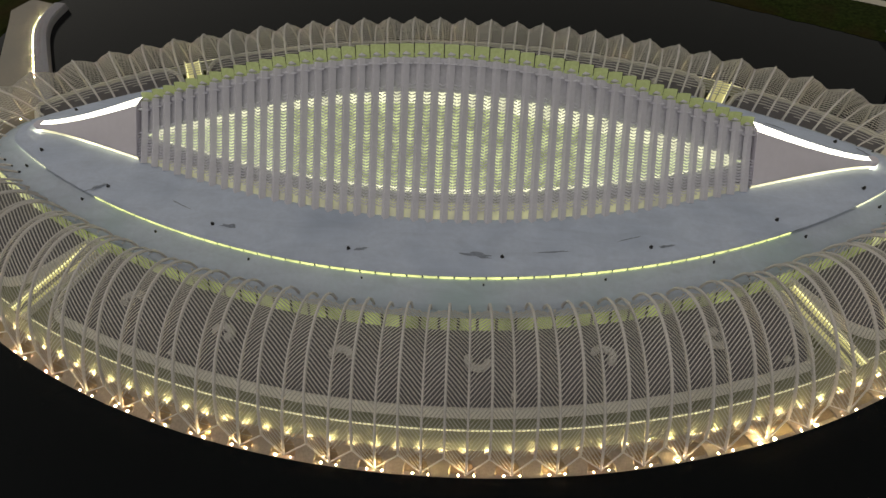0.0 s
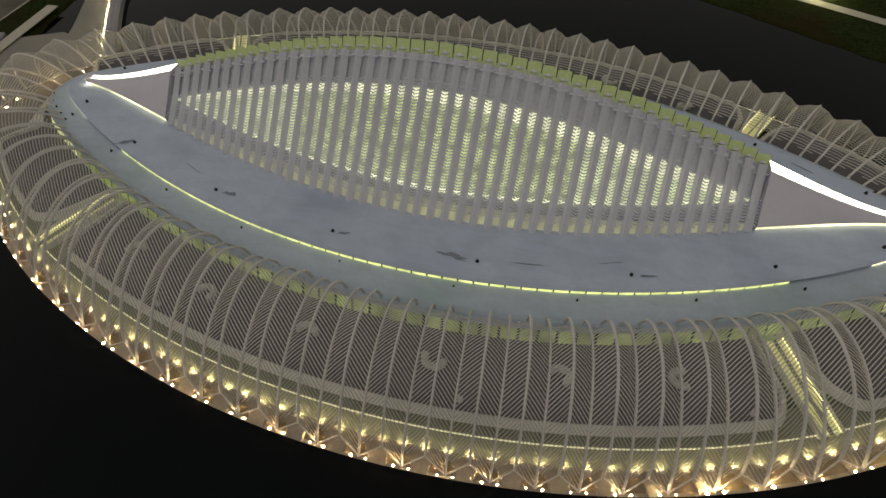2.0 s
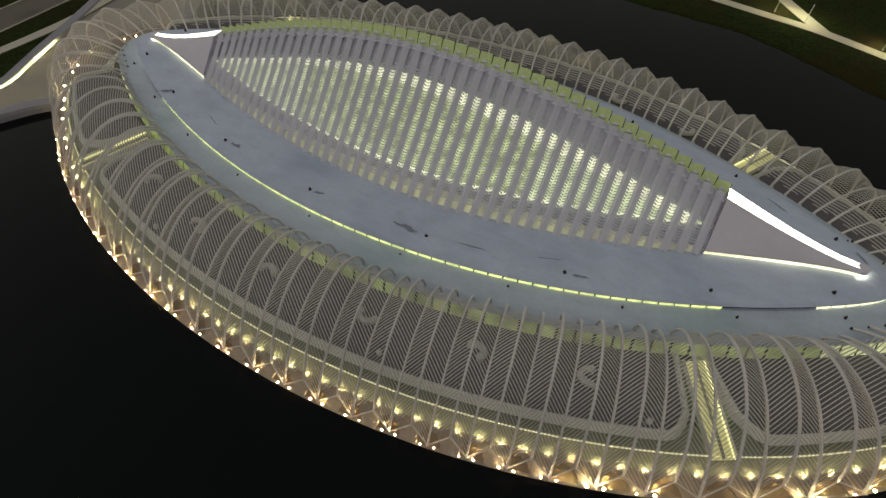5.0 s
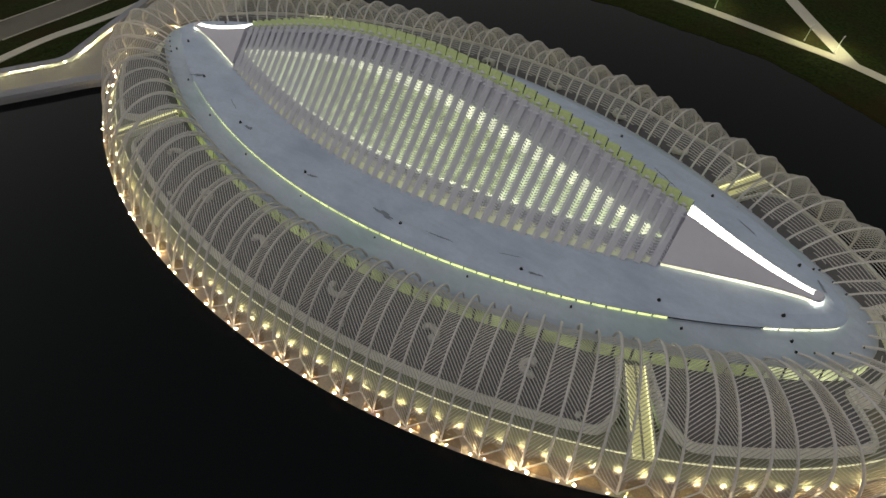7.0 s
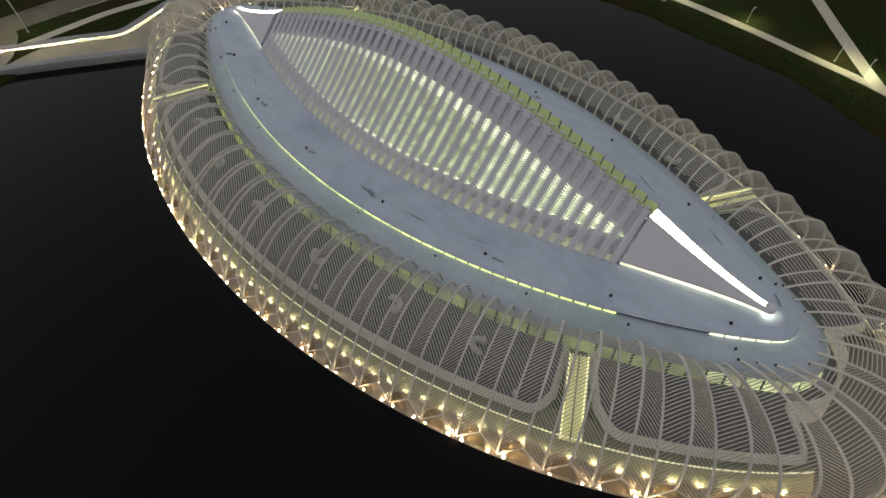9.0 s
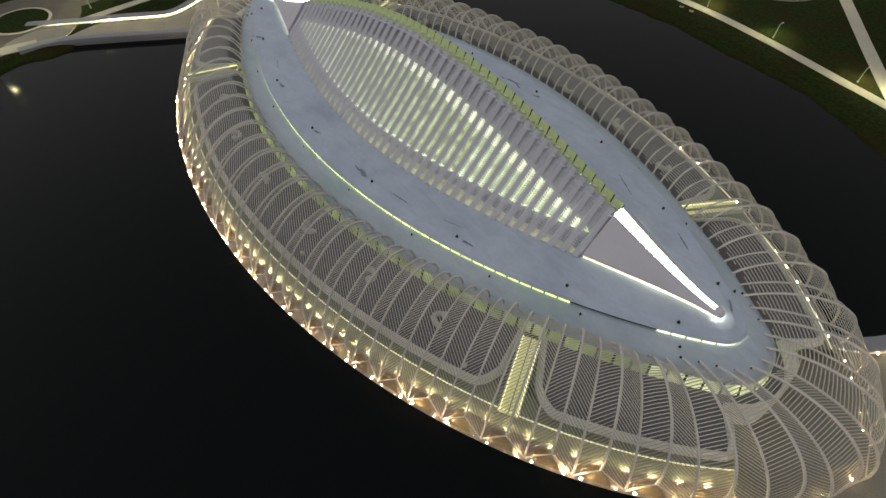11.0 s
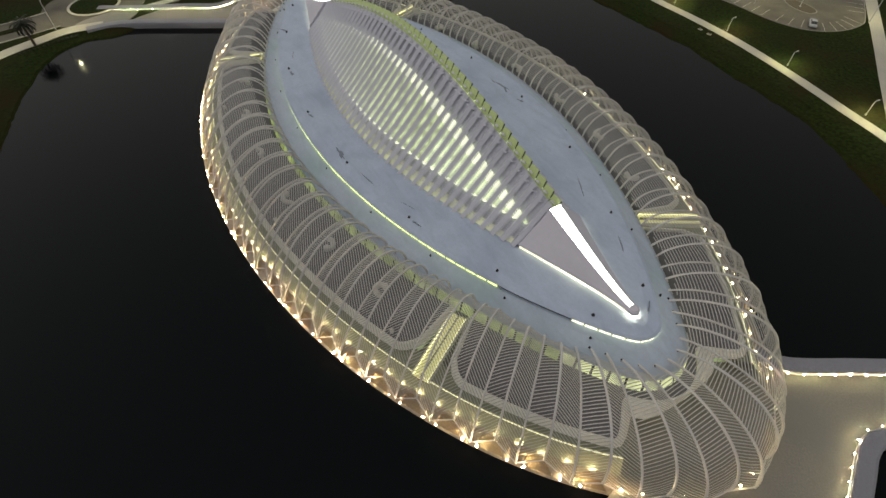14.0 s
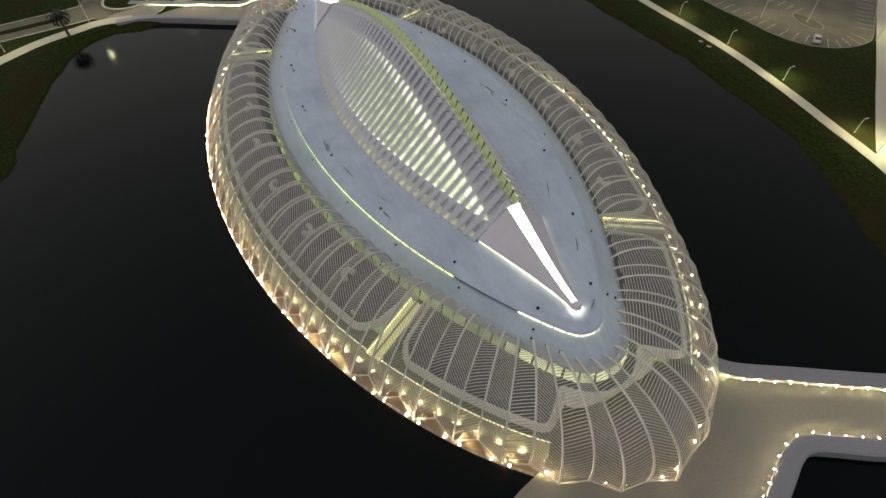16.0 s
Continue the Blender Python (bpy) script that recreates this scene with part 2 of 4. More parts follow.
# ---- the plan of the building: lens-shaped rings with rounded ends ----
class Ring:
    """A closed lens in plan with ends rounded by r, walked by a share of its length: 0 is the middle of the -y side, 1 the +x end."""

    def __init__(self, a, b, q, r):
        self.a, self.b, self.q, self.r = a, b, q, r
        phi = np.linspace(0, math.pi / 2 - 1e-3, 700)
        x, y = (a - r) * np.sin(phi), -(b - r) * np.cos(phi) ** (2 * q)
        tx, ty = np.gradient(x), np.gradient(y)
        size = np.hypot(tx, ty)
        nx, ny = ty / size, -tx / size
        turn = np.linspace(math.atan2(ny[-1], nx[-1]), 0, 60)[1:]
        self.x, self.y = np.r_[x + r * nx, a - r + r * np.cos(turn)], np.r_[y + r * ny, r * np.sin(turn)]
        self.x[0], self.y[-1] = 0, 0
        self.s = np.r_[0, np.cumsum(np.hypot(np.diff(self.x), np.diff(self.y)))]
        self.s /= self.s[-1]

    def at(self, f, z=0.0):
        f = f % 4
        n = int(f)
        g = f - n if n % 2 == 0 else 1 - (f - n)
        x, y = float(np.interp(g, self.s, self.x)), float(np.interp(g, self.s, self.y))
        return Vector((x if n in (0, 1) else -x, y if n in (0, 3) else -y, z))


def inset(ring, d):
    return Ring(ring.a - d, ring.b - d, ring.q, max(0.3, ring.r - d))


ROOF_EDGE = Ring(62.8, 24.1, 0.97, 5.8)
STRIP = Ring(59.0, 20.9, 0.93, 3.2)
SHORE = Ring(76.8, 39.4, 0.66, 6.0)
Z_TERRACE, Z_DARK, Z_DECK = 0.9, 4.0, 8.75


def loft_ob(name, rings, material, parent=None, label="", cap=False, smooth=False, steps=320, span=(0, 4)):
    """A sheet through rings of (ring, height)."""
    closed = span == (0, 4)
    n = steps if closed else steps + 1
    vs, fs = [], []
    for ring, z in rings:
        vs += [ring.at(span[0] + (span[1] - span[0]) * i / steps, z) for i in range(n)]
    for r in range(len(rings) - 1):
        for i in range(steps):
            j = (i + 1) % n
            fs.append((r * n + i, r * n + j, (r + 1) * n + j, (r + 1) * n + i))
    if cap:
        k, c = (len(rings) - 1) * n, len(vs)
        vs.append(Vector((0, 0, rings[-1][1])))
        fs += [(k + i, k + (i + 1) % n, c) for i in range(n)]
    return link(name, vs, fs, material, parent, label, smooth)


def fold(f):
    """A share folded into one quarter: 0 at the middle of a long side, 1 at an end."""
    f = f % 4
    g = f % 1
    return 1 - g if int(f) % 2 else g


def bend(f):
    """The share on the shore that lies across from a share on the roof edge: the ends fan out."""
    f = f % 4 % 4
    m, h = int(f), f % 1
    if m % 2:
        h = 1 - h
    h = 0.84 * h + 0.16 * h ** 3
    return (m + 1 - h) if m % 2 else (m + h)


def across(f, d, z=0.0):
    """A point between the roof edge (d = 0) and the shore (d = 1)."""
    i, o = ROOF_EDGE.at(f), SHORE.at(bend(f))
    return Vector((i.x + (o.x - i.x) * d, i.y + (o.y - i.y) * d, z))


def smooth_step(e0, e1, v):
    t = min(1.0, max(0.0, (v - e0) / (e1 - e0)))
    return t * t * (3 - 2 * t)


def band(path, section, closed=False, swell=None):
    """A sheet along a line in plan: section rows are (metres to the right of the way, height); swell widens what lies to the right."""
    n, vs, fs = len(path), [], []
    for i, p in enumerate(path):
        a, b = (path[(i - 1) % n], path[(i + 1) % n]) if closed else (path[max(i - 1, 0)], path[min(i + 1, n - 1)])
        t = Vector((b.x - a.x, b.y - a.y, 0)).normalized()
        right = Vector((t.y, -t.x, 0))
        k = swell[i] if swell else 1.0
        vs += [Vector((p.x, p.y, 0)) + right * (o * k if o > 0 else o) + Vector((0, 0, z)) for o, z in section]
    m = len(section)
    for i in range(n if closed else n - 1):
        j = (i + 1) % n
        for k in range(m - 1):
            fs.append((i * m + k, j * m + k, j * m + k + 1, i * m + k + 1))
    return vs, fs


def spline(points, per=6, closed=True):
    """A smooth line through a few points of the plan."""
    pts = [Vector((*p, 0)) for p in points]
    n, out = len(pts), []
    for i in range(n if closed else n - 1):
        a, b, c, d = (pts[(i + k) % n] if closed else pts[min(max(i + k, 0), n - 1)] for k in (-1, 0, 1, 2))
        for j in range(per):
            t = j / per
            out.append(0.5 * ((2 * b) + (c - a) * t + (2 * a - 5 * b + 4 * c - d) * t * t + (3 * b - a - 3 * c + d) * t ** 3))
    if not closed:
        out.append(pts[-1])
    return out


# ---- ground and water ----
def sheet(name, material, points, z, thick, label, category="", kind="structure"):
    """A flat slab over a closed outline."""
    n = len(points)
    bm = bmesh.new()
    top = [bm.verts.new((p[0], p[1], z)) for p in points]
    low = [bm.verts.new((p[0], p[1], z - thick)) for p in points]
    bm.faces.new(top)
    for i in range(n):
        j = (i + 1) % n
        bm.faces.new((low[i], low[j], top[j], top[i]))
    bmesh.ops.recalc_face_normals(bm, faces=bm.faces)
    bmesh.ops.triangulate(bm, faces=[f for f in bm.faces if len(f.verts) > 4])
    me = bpy.data.meshes.new(name)
    bm.to_mesh(me)
    bm.free()
    me.materials.append(material)
    return tagged(new(name, me), label, category, kind=kind)


water = link("water", [(-400, -400, 0), (400, -400, 0), (400, 400, 0), (-400, 400, 0)], [(0, 1, 2, 3)], WATER)
tagged(water, "dark still lake water round the building", "water", kind="structure")

Z_LAND = 1.2
LAKE = spline([(-80, -44), (-81, -52), (-76.5, -59), (-69, -63.5), (-56.7, -67.8), (-36.3, -73), (-27, -75), (0, -92), (50, -120), (120, -110), (165, -50), (150, 20), (100, 38), (78, 50), (62, 58.5),
               (48, 66), (43, 68.5), (35, 71), (24, 72.3), (12, 74), (0, 75), (-19, 74), (-40, 75), (-66, 78), (-84, 62), (-92, 42), (-90, 24), (-86, 8), (-84, -10), (-84, -32)], 16)
n = len(LAKE)
vs, fs = [], []
for i, p in enumerate(LAKE):
    t = LAKE[(i + 1) % n] - LAKE[i - 1]
    out = Vector((t.y, -t.x, 0)).normalized()
    jag = 0.6 * noise.noise(p * 0.17) + 0.35 * noise.noise(p * 0.61) + 0.2 * noise.noise(p * 1.7)
    far = Vector((p.x, p.y, 0)).normalized()
    vs += [p + out * (jag - 0.4) + Vector((0, 0, -0.4)), p + out * (0.8 + jag) + Vector((0, 0, 0.35)), p + out * 4.5 + Vector((0, 0, 1.0)), p + out * 8.5 + Vector((0, 0, Z_LAND)),
           far * 420 + Vector((0, 0, Z_LAND)), far * 3000 + Vector((0, 0, Z_LAND))]
for i in range(n):
    j = (i + 1) % n
    fs += [(6 * i + k, 6 * j + k, 6 * j + k + 1, 6 * i + k + 1) for k in range(5)]
tagged(link("ground", vs, fs, GRASS), "dark lawn on the banks of the lake", "lawn", kind="structure")

# ---- the base of the building: terrace, arched plinth, washed wall ----
END_SHARE = 0.868
terrace = loft_ob("pavement_terrace", [(inset(SHORE, 1.2), -2.0), (inset(SHORE, 1.2), Z_TERRACE), (inset(SHORE, 5.5), Z_TERRACE + 0.005)], CONCRETE, cap=True)
tagged(terrace, "pale concrete terrace under the pergola", "terrace", kind="structure")
RIBS = 136
PAIRS = RIBS // 2


def plinth(name, f0, f1, steps):
    """The sloping foot of the building, with a shallow arch between each two feet of the ribs."""
    rows = [(0.0, -1.0, 0.0), (0.0, 0.12, 0.0)]
    rows += [(1.75 * i / 13, 0.15 + 1.4 * i / 13, (i + 0.5) / 14) for i in range(14)]
    rows += [(2.05, 1.62, 1.2), (3.2, 1.6, 1.5)]
    rings = [inset(SHORE, r[0]) for r in rows]
    vs, fs, deep, m = [], [], [], len(rows)
    for i in range(steps + 1):
        f = f0 + (f1 - f0) * i / steps
        w = 2 * ((f * PAIRS / 4 + 0.3) % 1.0) - 1
        w = abs(w)
        for ring, (d, z, v) in zip(rings, rows):
            p = ring.at(bend(f), z)
            inside = 1 - (w / 0.6) ** 2 - (v / 0.86) ** 2
            k = smooth_step(0.0, 0.1, inside) if 0.0 < v < 0.95 else 0.0
            q = inset_normal(bend(f))
            vs.append(p + q * 0.32 * k)
            deep.append(k)
    for i in range(steps):
        fs += [(i * m + k, (i + 1) * m + k, (i + 1) * m + k + 1, i * m + k + 1) for k in range(m - 1)]
    ob = link(name, vs, fs, PLINTH)
    ob.data.materials.append(TILE)
    for p in ob.data.polygons:
        if deep[p.vertices[0]] + deep[p.vertices[1]] + deep[p.vertices[2]] + deep[p.vertices[3]] > 2.2:
            p.material_index = 1
    return tagged(ob, "pale sloping plinth with shallow arches at the water", "plinth", kind="structure")


def inset_normal(f):
    a, b = SHORE.at(f - 0.004), SHORE.at(f + 0.004)
    return Vector((-(b.y - a.y), b.x - a.x, 0)).normalized()


for name, mid in (("wall_plinth_south", 0.0), ("wall_plinth_north", 2.0)):
    plinth(name, mid - END_SHARE, mid + END_SHARE, 944)
for name, mid in (("wall_terrace_south", 0.0), ("wall_terrace_north", 2.0)):
    path = [across(mid - END_SHARE + 2 * END_SHARE * i / 240, 0.868) for i in range(241)]
    vs, fs = band(path, ((0.0, 1.5), (-0.5, 2.0), (-1.0, 2.6), (-1.55, 3.22), (-1.8, 3.24), (-1.85, 3.05), (-4.5, 3.03)))
    tagged(link(name, vs, fs, WALL), "pale sloping plaster wall washed by warm lights", "wall", kind="structure")
    # the rail is no lamp: an added glow makes it read as brightly lit
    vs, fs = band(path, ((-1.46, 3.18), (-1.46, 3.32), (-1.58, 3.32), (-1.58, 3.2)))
    tagged(link("trim_rail", vs, fs, surface("glowing_rail", (0.85, 0.82, 0.6), 0.3, glow=(1.0, 0.95, 0.6), power=0.6)), "thin bright rail along the terrace wall", "rail", kind="structure")

# ---- lower roofs between the pergola and the main roof ----
STAIR = 0.598


def outer_d(f):
    g = fold(f)
    d = 0.655 + (0.2 - 0.655) * smooth_step(END_SHARE - 0.006, END_SHARE + 0.04, g)
    e = abs(g - STAIR) - 0.024
    return d - 0.16 * max(0.0, 1 - e / 0.03) ** 2.2


def flare(f, d):
    """Lets the gaps of the stairs widen outwards."""
    m = round(f)
    g = fold(f)
    e = g - STAIR
    push = 0.02 * d * max(0.0, 1 - (abs(e) - 0.024) / 0.12)
    push = push if e > 0 else -push
    return f + (push if int(f % 4) % 2 == 0 else -push)


def lower_roof(name, f0, f1, steps):
    top, rim = [], []
    for i in range(steps + 1):
        f = f0 + (f1 - f0) * i / steps
        d1 = outer_d(f)
        top.append([across(flare(f, d), d, Z_DARK) for d in [-0.12 + (d1 + 0.12) * j / 6 for j in range(7)]])
        rim.append(across(flare(f, d1), d1))
    vs = [v for row in top for v in row]
    fs = [(i * 7 + k, i * 7 + k + 1, i * 7 + 8 + k, i * 7 + 7 + k) for i in range(steps) for k in range(6)]
    tagged(link(name, vs, fs, DARK), "grey gravel lower roof under the pergola", "roof", kind="structure")
    head = [across(flare(f0, d), d) for d in [-0.1 + (outer_d(f0) + 0.1) * j / 8 for j in range(8)]]
    tail = [across(flare(f1, d), d) for d in [-0.1 + (outer_d(f1) + 0.1) * j / 8 for j in range(8)]][::-1]
    path = head + rim + tail
    ends = [fold(f0 + (f1 - f0) * i / steps) for i in range(steps + 1)]
    swell = [1.0] * len(head) + [1 + 1.9 * math.exp(-((g - 0.925) / 0.03) ** 2) - 0.4 * smooth_step(0.95, 0.99, g) for g in ends] + [1.0] * len(tail)
    vs, fs = band(path, ((0.0, 3.5), (0.68, 3.56), (0.74, 3.7), (0.3, 4.42), (0.12, 4.52), (-0.1, 4.5), (-0.16, 3.98)), swell=swell)
    tagged(link("trim_fascia", vs, fs, FASCIA, smooth=False), "broad white fascia round a lower roof", "fascia", kind="structure")
    vs, fs = band(path, ((-0.2, 0.9), (-0.2, 3.5)))
    tagged(link("wall_glazing", vs, fs, LIT_GLASS), "dimly lit green glazing under the lower roof", "glazing", kind="structure")


lower_roof("roof_south", -STAIR + 0.024, STAIR - 0.024, 160)
lower_roof("roof_east", STAIR + 0.024, 2 - STAIR - 0.024, 120)
lower_roof("roof_north", 2 - STAIR + 0.024, 2 + STAIR - 0.024, 160)
lower_roof("roof_west", 2 + STAIR + 0.024, 4 - STAIR - 0.024, 120)

# stairs in the gaps
for f in (STAIR, 2 - STAIR, 2 + STAIR, 4 - STAIR):
    a, b = across(f, 0.12), across(f, 0.79)
    way = (b - a).normalized()
    side = Vector((way.y, -way.x, 0))
    stair = empty("lit_stair", (a + b) / 2 + Vector((0, 0, Z_TERRACE)))
    tagged(stair, "pale stair flight lit yellow between the lower roofs", "stairs")
    o = stair.location
    count = 24
    for i in range(count):
        p, q = a + (b - a) * ((i + 0.04) / count), a + (b - a) * ((i + 0.9) / count)
        z = 4.3 - (4.3 - 3.32) * i / (count - 1)
        Pile().bar(p + Vector((0, 0, z - 0.2)) - o, q + Vector((0, 0, z - 0.2)) - o, (0, 0, 1), 2.3, 0.4).done("tread", LIT_TREAD, stair)
    Pile().sweep([a + Vector((0, 0, 4.62)) - o, b + Vector((0, 0, 3.64)) - o], Vector((0, 0, 1)), 0.12, 0.5).done("middle_rail", PARAPET, stair)
    for s in (-1, 1):
        rail = Pile().sweep([a + side * s * 1.25 + Vector((0, 0, 4.5)) - o, b + side * s * 1.25 + Vector((0, 0, 3.52)) - o], Vector((0, 0, 1)), 0.16, 0.9)
        rail.done("cheek", FASCIA, stair)
        Pile().bar(a + side * s * 1.1 + Vector((0, 0, 4.5)) - o, b + side * s * 1.1 + Vector((0, 0, 3.52)) - o, (0, 0, 1), 0.1, 0.1).done("light_line", STAIR_LED, stair)
    Pile().bar(a + Vector((0, 0, 3.1)) - o, b + Vector((0, 0, 2.1)) - o, (0, 0, 1), 2.2, 1.7).done("flight", CONCRETE, stair)

# vents and ducts on the lower roofs
for i, (x, y, turn, sweep_) in enumerate(((-8, -29.2, 20, 150), (6.5, -28.8, 170, 200), (19.6, -27.2, -40, 190), (31.9, -24.3, 100, 200), (-33, -24, 60, 150), (-21.4, -27.5, -30, 190))):
    for half in (0, 180):
        spot = Vector((x, y, Z_DARK)) if half == 0 else Vector((-x, -y, Z_DARK))
        duct = empty("roof_duct", spot)
        tagged(duct, "white curved roof duct on the gravel roof", "duct", group="roof ducts")
        arc = [Vector((1.05 * math.cos(radians(turn + half + sweep_ * j / 12)), 0.8 * math.sin(radians(turn + half + sweep_ * j / 12)), 0.45)) for j in range(13)]
        Pile().sweep(arc, Vector((0, 0, 1)), 0.75, 0.6).done("duct_body", STEEL, duct)
        Pile().lathe((arc[0].x, arc[0].y, 0), ((0.45, 0.0), (0.45, 0.75), (0.3, 0.9)), 12).done("cowl", STEEL, duct)
        Pile().lathe((arc[-1].x, arc[-1].y, 0), ((0.3, 0.0), (0.3, 0.3)), 12).done("foot", STEEL, duct)
for x, y in ((10.2, -32.3), (38.7, -26.2), (-26, -30.2)):
    for s in (1, -1):
        vent = empty("roof_vent", (s * x, s * y, Z_DARK))
        tagged(vent, "small white roof vent", "vent", group="roof vents")
        Pile().lathe((0, 0, 0), ((0.3, 0), (0.3, 0.35), (0.12, 0.5)), 10).done("pipe", STEEL, vent)
        Pile().lathe((0, 0, 0.5), ((0.3, 0.0), (0.32, 0.06), (0.06, 0.2)), 10).done("cap", STEEL, vent)

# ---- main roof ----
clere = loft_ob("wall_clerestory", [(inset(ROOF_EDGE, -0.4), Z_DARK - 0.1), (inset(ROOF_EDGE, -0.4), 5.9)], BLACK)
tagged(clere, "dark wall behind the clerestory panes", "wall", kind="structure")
ring_pane = inset(ROOF_EDGE, -0.8)
for i in range(RIBS):
    f = 4 * i / RIBS
    a, b = ring_pane.at(f + 0.3 / RIBS), ring_pane.at(f + 3.7 / RIBS)
    out = (b - a).cross(Vector((0, 0, 1))).normalized()
    Pile().bar(a + Vector((0, 0, 4.88)), b + Vector((0, 0, 4.88)), Vector((0, 0, 1)) - out * 0.35, 0.06, 1.72).done("pane", CLERE_END if fold(f) > 0.78 else CLERE, clere)
ring = loft_ob("roof_ring", [(inset(ROOF_EDGE, -0.4), 5.75), (inset(ROOF_EDGE, -0.62), 5.8), (inset(ROOF_EDGE, -0.66), 5.92), (inset(ROOF_EDGE, -0.5), 6.25), (inset(ROOF_EDGE, -0.1), 6.62), (inset(ROOF_EDGE, 0.4), 6.85), (inset(ROOF_EDGE, 2.0), 7.35), (inset(STRIP, -0.2), 7.72), (inset(STRIP, 0.4), 7.74)], RING)
tagged(ring, "pale blue-grey sloping outer roof ring with a rounded eave", "roof", kind="structure")
for k in range(RIBS):
    end = fold(4 * (k + 1) / RIBS) > 0.84
    p = inset(ROOF_EDGE, 0.75 if end else -0.3).at(4 * (k + 1) / RIBS, 6.98 if end else 6.42)
    Pile().lathe(p, ((0.15, -0.05), (0.15, 0.12), (0.09, 0.22)) if k % 2 == 0 else ((0.1, -0.05), (0.1, 0.1), (0.06, 0.15)), 8).done("rib_shoe", BLACK if fold(4 * (k + 1) / RIBS) > 0.84 else STEEL, ring)
step = loft_ob("wall_roof_step", [(inset(STRIP, 0.12), 7.6), (inset(STRIP, 0.12), 8.3)], BLACK)
tagged(step, "dark upstand between the two roof levels", "upstand", kind="structure")
PANELS = 148
for i in range(PANELS):
    f = 4 * (i + 0.5) / PANELS
    p = STRIP.at(f)
    if 42.3 < abs(p.x) < 52.2:
        continue
    a, b = STRIP.at(f - 1.74 / PANELS), STRIP.at(f + 1.74 / PANELS)
    Pile().bar(a + Vector((0, 0, 7.95)), b + Vector((0, 0, 7.95)), (0, 0, 1), 0.08, 0.4).done("light_panel", LED_END if abs(p.x) > 52 else LED_GREEN, step)
deck = loft_ob("roof_deck", [(inset(STRIP, 0.2), 8.16), (inset(STRIP, -0.08), 8.18), (inset(STRIP, -0.12), 8.32), (inset(STRIP, 0.25), 8.5), (inset(STRIP, 1.6), Z_DECK - 0.05), (inset(STRIP, 3.0), Z_DECK)], ROOF, cap=True)
tagged(deck, "pale blue-grey upper roof deck with stains", "roof", kind="structure")

spots = [(sx * x, sy * y, Z_DECK, 0.21) for x, y in ((8.6, 18.2), (25.2, 15.7), (40.5, 10.5), (52.8, 4.4)) for sx in (-1, 1) for sy in (-1, 1)]
spots += [(sx * x, sy * y, 7.42, 0.16) for x, y in ((6.7, 21.3), (20.0, 19.6), (32.4, 16.3), (44.0, 11.7), (54.7, 6.2)) for sx in (-1, 1) for sy in (-1, 1)]
for x, y, z, r in spots:
    drain = empty("roof_drain", (x, y, z))
    tagged(drain, "black roof drain with a low dome grate", "drain", group="roof drains")
    Pile().lathe((0, 0, -0.1), ((r, 0), (r, 0.14), (r * 0.8, 0.2)), 10).done("collar", BLACK, drain)
    Pile().lathe((0, 0, 0.1), ((r * 0.7, 0), (r * 0.6, 0.15), (r * 0.25, 0.22)), 10).done("grate", BLACK, drain)
for x, y, w, h, turn in ((5.9, -18.15, 1.9, 0.3, -6), (-23.0, -15.9, 0.9, 0.25, -5), (-7.2, -18.2, 0.7, 0.18, 10), (27, -15.4, 0.9, 0.14, 12), (3.2, 17.3, 1.7, 0.22, 8), (5.2, 16.9, 1.1, 0.2, -25), (9.6, 17.2, 0.7, 0.2, 15), (1.2, 16.8, 0.8, 0.14, -10), (55.6, 2.6, 0.9, 0.16, -50), (-42, -10.8, 1.2, 0.2, 35),
                         (23, -14.6, 1.6, 0.08, 20), (-30, -13, 1.4, 0.07, -25), (14, -17.2, 1.8, 0.1, 8), (34, 10.4, 1.8, 0.12, -28), (46, 7.2, 1.4, 0.1, -30)):
    pts = []
    for j in range(18):
        a = 2 * math.pi * j / 18
        k = 1 + 1.1 * noise.noise(Vector((x + 3 * math.cos(a), y + 3 * math.sin(a), 0.3)))
        p = Vector((w * k * math.cos(a), h * k * math.sin(a), 0))
        p.rotate(Euler((0, 0, radians(turn))))
        pts.append((x + p.x, y + p.y))
    sheet("roof_stain", STAINED, pts, Z_DECK + 0.006, 0.004, "dark water stain on the pale roof deck", "stain")


# ---- the roof vault with its wings ----
TIP, WING_END = 55.2, 38.8


def ridge_z(x):
    return 9.7 + 12.6 * max(0.0, 1 - (x / TIP) ** 2) ** 1.6


def foot_y(x):
    return 0.7 + 12.4 * max(0.0, 1 - (x / TIP) ** 2) ** 1.4


def slope(x, side, u, lift=0.0):
    """A point of the vault's flank: u = 0 at the ridge, 1 at the foot."""
    zr, yf, zf = ridge_z(x), foot_y(x), Z_DECK + 0.25
    if side > 0:
        # the north flank is the steeper one
        yf *= 1 - 0.28 * max(0.0, 1 - (x / WING_END) ** 2) ** 0.35
    y, z = u * yf, zr + (zf - zr) * u - 0.35 * math.sin(math.pi * u) * (zr - zf) / 12
    n = Vector((0, zr - zf, yf)).normalized()
    return Vector((x, side * (y + n.y * lift), z + n.z * lift))


def flank(name, side, x0, x1, u0, u1, material, lift=0.0, steps=60, across_=8, shape=None):
    vs, fs = [], []
    for i in range(steps + 1):
        x = x0 + (x1 - x0) * i / steps
        a, b = (u0, u1) if shape is None else shape(x)
        vs += [slope(x, side, a + (b - a) * j / across_, lift) for j in range(across_ + 1)]
    m = across_ + 1
    for i in range(steps):
        for j in range(across_):
            fs.append((i * m + j, i * m + j + 1, i * m + m + j + 1, i * m + m + j)[:: -side])
    return link(name, vs, fs, material)


